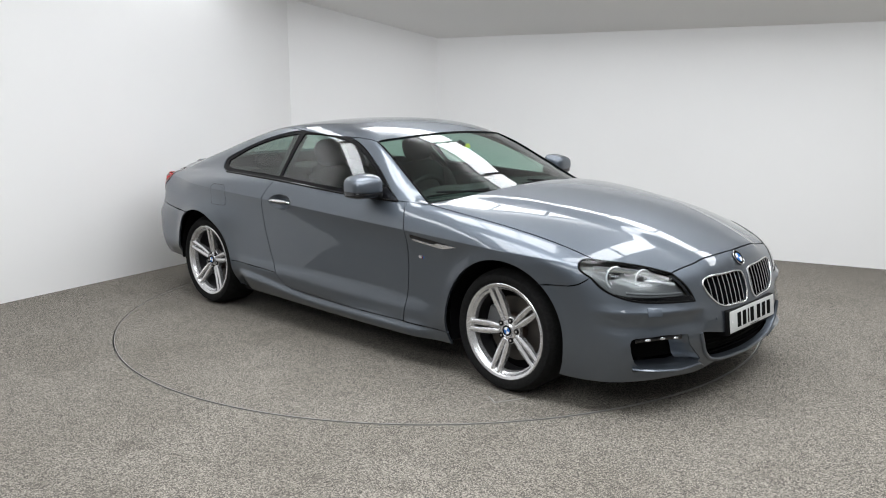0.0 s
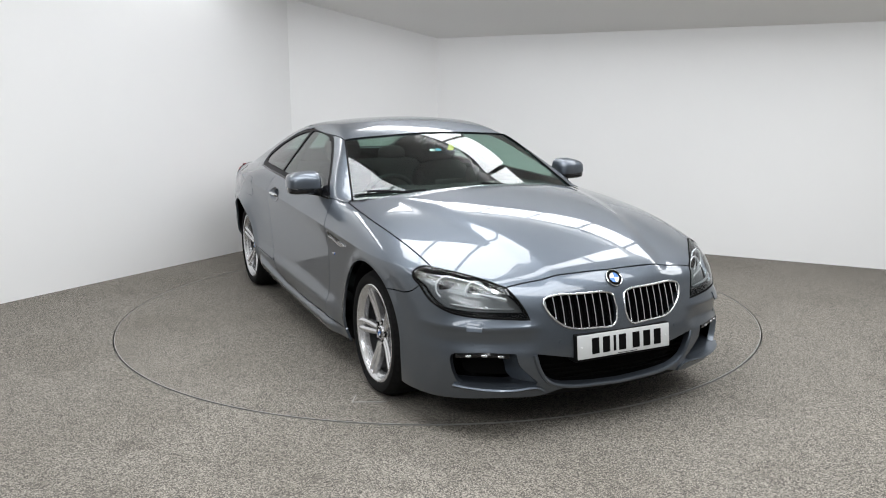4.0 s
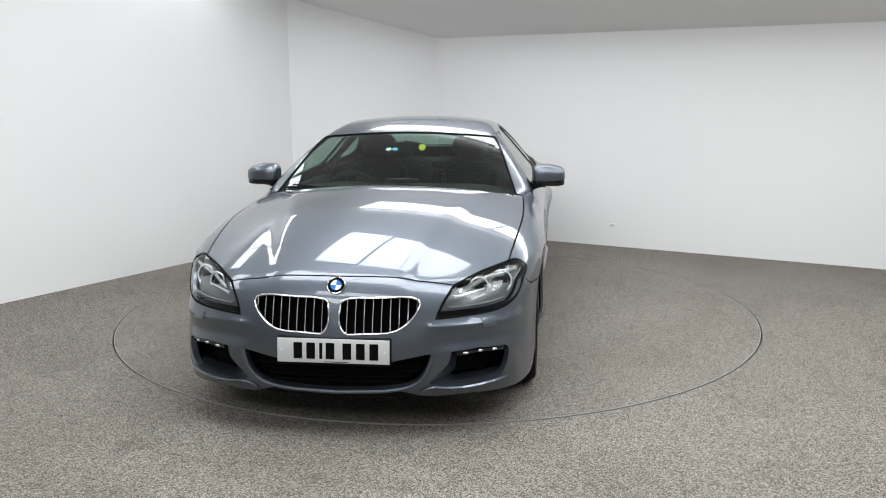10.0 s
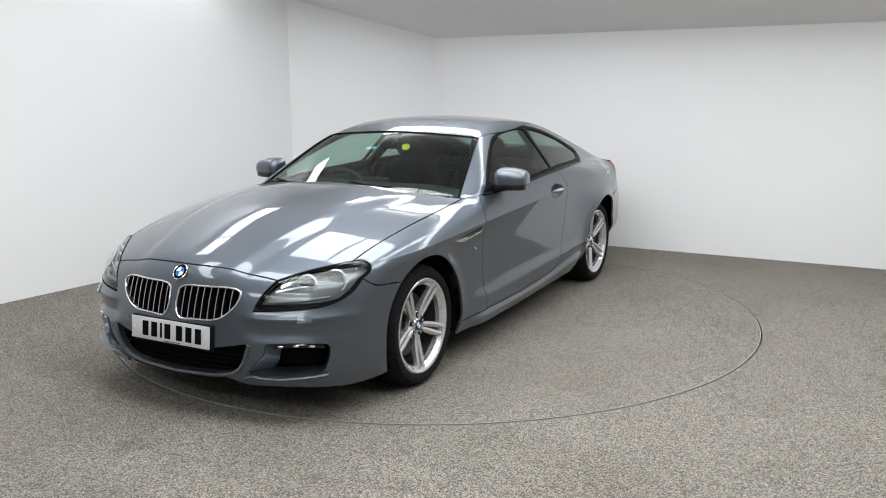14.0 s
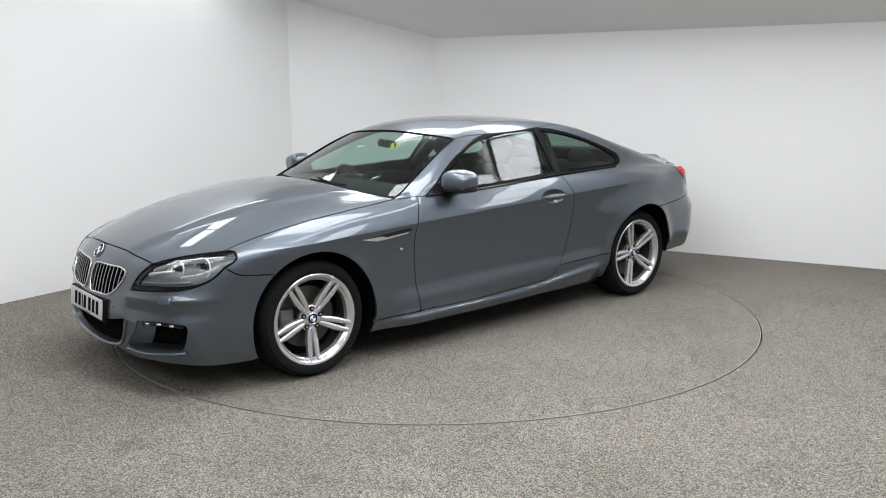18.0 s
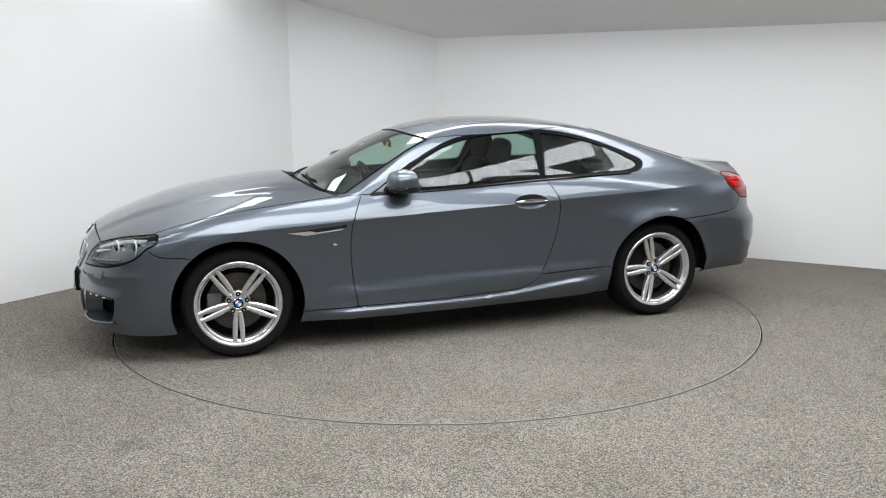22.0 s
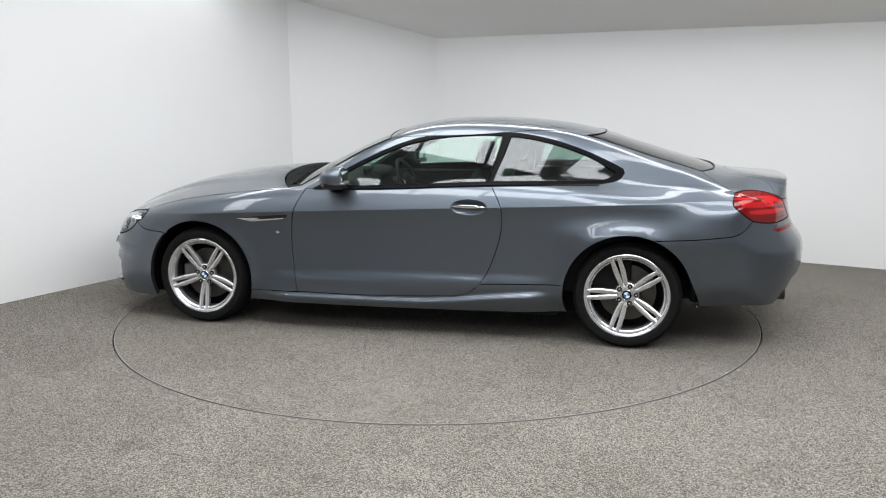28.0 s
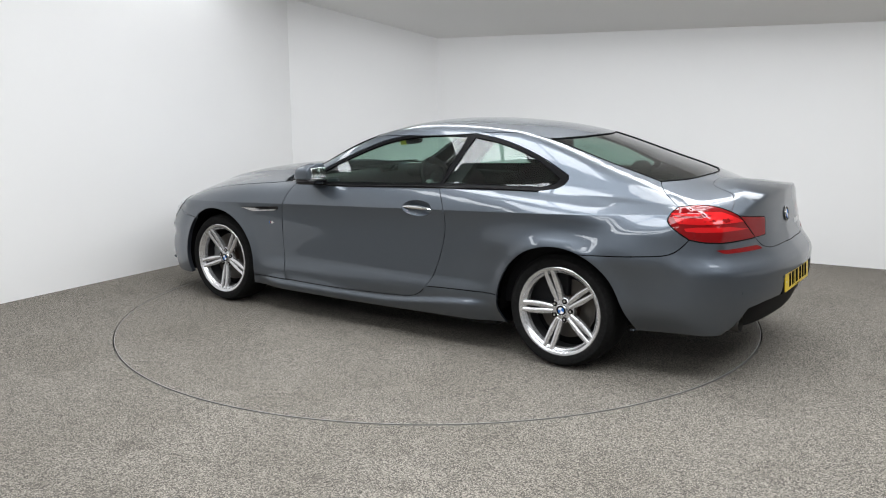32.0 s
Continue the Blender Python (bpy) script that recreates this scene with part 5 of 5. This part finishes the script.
# Door handles in shallow bowls
for s, ob in zip(BOTH, DOORS):
    v, f, nn, outer = sheet(bowl, SIDEWAYS, raised=0.0, thick=0.004, grid=0.012, gap=0)
    ex, ez = (v[:, 0] - BOWL_X) / BOWL_A, (v[:, 2] - BOWL_Z) / BOWL_B
    deep = 0.026 * np.clip(1 - ex ** 2 - ez ** 2, 0, 1)
    v[:, 1] -= deep
    nn = nn - 2 * 0.026 * np.stack([ex / BOWL_A, 0 * ex, ez / BOWL_B], 1)
    nn /= np.linalg.norm(nn, axis=1, keepdims=True)
    link("handle_bowl", mesh_from("handle_bowl", v, f, nn, PAINT, s < 0), ob, "recessed grey bowl")
    bm = bmesh.new()
    rows = []
    for u in np.linspace(-1, 1, 15):
        x = -0.4525 + 0.110 * u
        q, nq = at_side(x, 0.858, s)
        lift = 0.014 * (1 - abs(u) ** 2.6) - 0.003
        h = 0.012 * (1 - abs(u) ** 3) + 0.0035
        c = q + nq * lift
        rows.append([bm.verts.new(c + Vector((0, 0, dz)) + nq * dn) for dz, dn in ((-h, -0.004), (-h * 0.55, 0.006), (-h * 0.1, 0.009), (h * 0.6, 0.006), (h, -0.004), (0, -0.010))])
    for a, b in zip(rows[:-1], rows[1:]):
        for j in range(6):
            face = bm.faces.new((a[j], a[(j + 1) % 6], b[(j + 1) % 6], b[j]))
            face.material_index = 1 if j in (1, 2) else 0
    part("door_handle", bm, (PAINT, CHROME), ob, "grey door handle with chrome strip")

# Fuel flap on the right side
flap = [(-1.075, 0.795), (-1.09, 0.905), (-1.11, 0.922), (-1.24, 0.922), (-1.262, 0.905), (-1.262, 0.795), (-1.245, 0.778), (-1.095, 0.778), (-1.075, 0.795)]
v, f, nn, outer = sheet(joined(on_side(flap, 0.015, False)), SIDEWAYS, raised=0.0015, thick=0.006, grid=0.03)
link("fuel_flap", mesh_from("fuel_flap", v, f, nn, PAINT, True), car, "rounded square fuel flap")

outline = joined(on_side(flap, 0.015, False))
bm = ring_on(outline, 0.0011, 0.0)
bmesh.ops.scale(bm, vec=(1, -1, 1), verts=bm.verts)
part("flap_gap", bm, INK, car, "dark gap round the fuel flap")

# Door mirrors
for s in BOTH:
    bm = bmesh.new()
    m = pose(0.412, s * 0.953, 1.024, 0, 0, s * 8)
    rounded(bm, (0.088, 0.104, 0.074), m, 4.2, 40, 24)
    for v in bm.verts:
        q = m.inverted() @ v.co
        if q.x < -0.045:
            q.x = -0.045 + (q.x + 0.045) * 0.15
        if q.z < -0.028:
            q.z = -0.028 + (q.z + 0.028) * 0.2
        q.y *= 1 - 0.9 * max(0, q.x) if s * q.y > 0 else 1
        q.z *= 1 - 2.2 * max(0, s * q.y)
        q.z -= 0.16 * max(0, q.x) * (1 if q.z > 0 else 0)
        v.co = m @ q
    mirror = part("door_mirror", bm, PAINT, car, "grey door mirror with black base")
    bm = bmesh.new()
    rounded(bm, (0.084, 0.099, 0.026), pose(0.410, s * 0.952, 0.984, 0, 0, s * 8), 4.0, 28, 12)
    part("mirror_base", bm, BLACK_GLOSS, mirror, "gloss black lower shell")
    bm = bmesh.new()
    tube(bm, [(0.44, s * 0.955, 0.985), (0.46, s * 0.90, 0.972), (0.48, s * 0.865, 0.968)], [0.026, 0.021, 0.026], 12)
    part("mirror_arm", bm, BLACK_PLASTIC, mirror)
    bm = bmesh.new()
    box(bm, 0.353, 0.359, s * 0.953 - 0.080, s * 0.953 + 0.080, 0.975, 1.070, 0.002)
    part("mirror_glass", bm, CHROME, mirror, "mirror glass")
    tri = joined(on_side([(0.60, 0.948), (0.50, 0.952), (0.405, 0.957), (0.425, 0.985), (0.455, 1.022), (0.52, 0.987), (0.60, 0.948)], 0.02, False))
    v, f, nn, outer = sheet(tri, SIDEWAYS, raised=0.004, thick=0.008, gap=0)
    link("mirror_foot", mesh_from("mirror_foot", v, f, nn, BLACK_GLOSS, s < 0), mirror)

# Bright line below the side windows, seals round windscreen and rear window
for s in BOTH:
    pts = on_side([(0.60, 0.944), (0.193, 0.953), (-0.162, 0.969), (-0.578, 0.988), (-0.874, 0.995), (-1.24, 0.999)], 0.06)
    bm = bmesh.new()
    tube(bm, [Vector((x, s * (y + 0.001), z)) for x, y, z in pts], 0.0075, 8)
    part("waist_strip", bm, TRIM_BLACK, car, "gloss black waist strip")

for name, line, r in (("windscreen_seal", screen_side, 0.0055), ("windscreen_seal", screen_top, 0.0035), ("rear_window_seal", back_side, 0.003), ("rear_window_seal", back_top, 0.003), ("rear_window_seal", back_foot, 0.0045)):
    for s in BOTH:
        bm = bmesh.new()
        tube(bm, [Vector((x, s * y, z + 0.001)) for x, y, z in on_top(line, 0.04)], r, 6)
        part(name, bm, BLACK_SATIN, car, "black rubber seal")

# Wipers: arms from their pivots along the foot of the windscreen
foot = Spline((-0.755, 0.745), (-0.40, 0.87), (0.0, 0.91), (0.40, 0.87), (0.755, 0.745))
for pivot, tip in ((-0.06, -0.66), (0.60, 0.04)):
    ys = np.linspace(pivot, tip, 7)
    drop = np.linspace(-0.035, 0.055, 7)
    pts = on_top(np.stack([foot(ys) - drop, ys], 1), 0.05, False)
    bm = bmesh.new()
    tube(bm, [Vector((x, y, z + 0.010)) for x, y, z in pts], [0.010 - 0.004 * i / (len(pts) - 1) for i in range(len(pts))], 6)
    arm = part("wiper", bm, BLACK_PLASTIC, car, "black windscreen wiper")
    ys = np.linspace(pivot * 0.55 + tip * 0.45, tip + (tip - pivot) * 0.12, 7)
    q = on_top(np.stack([foot(ys) - 0.035, ys], 1), 0.05, False)
    bm = bmesh.new()
    tube(bm, [Vector((x, y, z + 0.006)) for x, y, z in q], 0.006, 6)
    part("wiper_blade", bm, RUBBER, arm)
    bm = bmesh.new()
    cylinder(bm, 0.020, 0.014, 0.03, pose(pts[0][0], pts[0][1], pts[0][2] + 0.002), 20)
    part("wiper_pivot", bm, BLACK_PLASTIC, arm)

# Rear parking sensors in the bumper
for y in (0.30, 0.66):
    for s in BOTH:
        q, nq = at_end(-1, s * y, 0.56 if y < 0.5 else 0.52)
        bm = bmesh.new()
        cylinder(bm, 0.010, 0.010, 0.003, facing(q + nq * 0.001, nq), 20)
        part("parking_sensor", bm, PAINT, car)

# Rear details: badge, lettering bars, boot lip lamp, exhausts
q, nq = at_end(-1, 0.0, 0.865)
badge_disc(car, facing(q + nq * 0.003, nq), 0.041)
for k in range(4):
    q, nq = at_end(-1, 0.20 + 0.035 * k, 0.80)
    bm = bmesh.new()
    box(bm, -0.012, 0.012, -0.014, 0.014, 0.0, 0.003, 0.0, facing(Vector((q.x, -q.y, q.z)), Vector((nq.x, -nq.y, nq.z))))
    part("model_bar", bm, CHROME, car)
lip = LIP[np.abs(LIP[:, 1]) < 0.27]
lip = np.concatenate([mirrored(lip)[:-1], lip]) if lip[0][1] < 0.01 else lip
lip = lip[np.argsort(lip[:, 1])]
bm = bmesh.new()
tube(bm, [Vector((x - 0.001, y, z - 0.010)) for x, y, z in lip], 0.0055, 8)
part("high_brake_light", bm, RED_DARK, car, "slim dark red brake light along the boot lip")
for s in BOTH:
    bm = bmesh.new()
    m = pose(-2.285, s * 0.605, 0.338, 0, -90, 0)
    cylinder(bm, 0.046, 0.046, 0.16, m, 32, False)
    cylinder(bm, 0.040, 0.040, 0.16, m, 32, False)
    pipe = part("exhaust_tip", bm, DARK_STEEL, car, "round dark steel exhaust tip")
    bm = bmesh.new()
    cylinder(bm, 0.042, 0.042, 0.02, m @ pose(0, 0, -0.02), 32)
    part("exhaust_bore", bm, INK, pipe)

# ---- cabin ----
bm = bmesh.new()
rounded(bm, (0.24, 0.80, 0.17), pose(0.70, 0, 0.80, 0, 8, 0), 5.0, 32, 16)
dash = part("dashboard", bm, LEATHER, car, "black dashboard")
bm = bmesh.new()
rounded(bm, (0.12, 0.20, 0.055), pose(0.56, -0.36, 0.935), 2.6, 24, 12)
part("instrument_hood", bm, LEATHER, dash)
bm = bmesh.new()
box(bm, 0.50, 0.515, -0.11, 0.11, 0.93, 1.01, 0.006)
part("display", bm, BLACK_GLOSS, dash, "dark centre display")
bm = bmesh.new()
tube(bm, [(0.60, y, 0.975) for y in (-0.13, -0.05, 0.05, 0.13)], 0.006, 6)
part("dash_strip", bm, CHROME, dash, "thin bright strip on the dashboard")
for y in (-0.55, 0.55):
    bm = bmesh.new()
    box(bm, 0.47, 0.485, y - 0.05, y + 0.05, 0.83, 0.88, 0.006)
    part("air_vent", bm, ALLOY, dash)
wm = pose(0.30, -0.36, 0.87, 0, -64, 0)
bm = bmesh.new()
tube(bm, [wm @ Vector((0.183 * math.cos(a), 0.183 * math.sin(a), 0)) for a in np.linspace(0, 2 * math.pi, 49)[:-1]], 0.0155, 10, True)
steer = part("steering_wheel", bm, LEATHER, car, "black leather steering wheel")
bm = bmesh.new()
rounded(bm, (0.07, 0.085, 0.03), wm, 2.4, 20, 12)
part("wheel_boss", bm, LEATHER, steer)
for a in (90, 270, 180):
    bm = bmesh.new()
    box(bm, 0.05, 0.175, -0.018, 0.018, -0.008, 0.008, 0.004, wm @ pose(0, 0, 0, 0, 0, a))
    part("wheel_spoke", bm, ALLOY, steer)


def front_seat(x, y):
    bm = bmesh.new()
    rounded(bm, (0.28, 0.26, 0.09), pose(x + 0.25, y, 0.47, 0, -8, 0), 4.0, 24, 14)
    seat = part("front_seat", bm, LEATHER, car, "black leather front seat")
    lean = pose(x, y, 0.50, 0, -17, 0)
    bm = bmesh.new()
    rounded(bm, (0.075, 0.245, 0.30), lean @ pose(0, 0, 0.27), 3.6, 24, 16)
    part("backrest", bm, LEATHER, seat)
    for s in BOTH:
        bm = bmesh.new()
        rounded(bm, (0.085, 0.05, 0.24), lean @ pose(0.045, s * 0.21, 0.25), 2.6, 14, 12)
        part("bolster", bm, LEATHER, seat)
    bm = bmesh.new()
    rounded(bm, (0.055, 0.135, 0.098), lean @ pose(0.02, 0, 0.665), 2.8, 20, 14)
    part("headrest", bm, LEATHER, seat)
    bm = bmesh.new()
    tube(bm, [lean @ Vector((0, q, h)) for q, h in ((-0.05, 0.5), (-0.05, 0.64), (0.05, 0.64), (0.05, 0.5))], 0.007, 6)
    part("headrest_posts", bm, METAL_EDGE, seat)


front_seat(-0.28, 0.36)
front_seat(-0.42, -0.36)
bm = bmesh.new()
rounded(bm, (0.26, 0.62, 0.10), pose(-0.95, 0, 0.50, 0, -8, 0), 5.0, 24, 12)
rear = part("rear_seat", bm, LEATHER, car, "black leather rear bench")
for s in BOTH:
    bm = bmesh.new()
    rounded(bm, (0.08, 0.30, 0.28), pose(-1.27, s * 0.32, 0.74, 0, -24, 0), 4.0, 20, 12)
    part("rear_backrest", bm, LEATHER, rear)
    bm = bmesh.new()
    rounded(bm, (0.05, 0.12, 0.07), pose(-1.38, s * 0.34, 1.03, 0, -15, 0), 2.8, 16, 10)
    part("rear_headrest", bm, LEATHER, rear)
bm = bmesh.new()
box(bm, -1.93, -1.36, -0.56, 0.56, 0.90, 0.955, 0.02)
part("parcel_shelf", bm, LEATHER, car, "black parcel shelf")
bm = bmesh.new()
box(bm, -0.35, 0.55, -0.11, 0.11, 0.34, 0.62, 0.03)
part("centre_console", bm, LEATHER, car)
for s in BOTH:
    bm = bmesh.new()
    box(bm, -0.62, 0.66, s * 0.80 - 0.03, s * 0.80 + 0.03, 0.32, 0.925, 0.02)
    card = part("door_card", bm, LEATHER, car, "black door lining")
    bm = bmesh.new()
    tube(bm, [(-0.05, s * 0.765, 0.80), (-0.12, s * 0.75, 0.86), (-0.22, s * 0.765, 0.88)], 0.012, 8)
    part("inner_handle", bm, ALLOY, card)
    bm = bmesh.new()
    box(bm, -1.45, -0.64, s * 0.78 - 0.03, s * 0.78 + 0.03, 0.32, 0.97, 0.02)
    part("rear_side_lining", bm, LEATHER, car, "black rear side lining")
    bm = bmesh.new()
    tube(bm, [(-0.66, s * 0.62, 1.20), (-0.64, s * 0.70, 1.05), (-0.62, s * 0.74, 0.95)], 0.012, 6)
    part("seat_belt", bm, BLACK_PLASTIC, car, "black seat belt")

bm = bmesh.new()
rounded(bm, (0.015, 0.105, 0.028), pose(0.265, 0.0, 1.205, 0, 10, 0), 3.0, 24, 12)
inner_mirror = part("rear_view_mirror", bm, BLACK_PLASTIC, car, "black rear-view mirror with a yellow tag")
bm = bmesh.new()
tube(bm, [(0.285, 0, 1.215), (0.32, 0, 1.235)], 0.014, 8)
part("mirror_stalk", bm, BLACK_PLASTIC, inner_mirror)
bm = bmesh.new()
cylinder(bm, 0.021, 0.021, 0.002, pose(0.292, 0.105, 1.195, 0, 80, 0), 28)
cylinder(bm, 0.021, 0.021, 0.002, pose(0.262, 0.105, 1.195, 0, 80, 0), 28)
part("tag", bm, YELLOW_TAG, inner_mirror, "round yellow paper tag")
for y, mat in ((-0.095, WHITE_ENAMEL), (-0.052, BLUE_TAG)):
    q = on_top([(0.435, y), (0.4351, y)])[0]
    nq = normal(q[None])[0]
    bm = bmesh.new()
    cylinder(bm, 0.019, 0.019, 0.001, facing(Vector(q - nq * 0.012), Vector(nq)), 28)
    part("window_sticker", bm, mat, car, "small round windscreen sticker")


def motions():
    beats = [i * 0.5 for i in range(65)]
    walk(turntable, [(t, turned(t)) for t in beats])
    walk(car, [(t, turned(t, *CAR_OFFSET)) for t in beats])


motions()
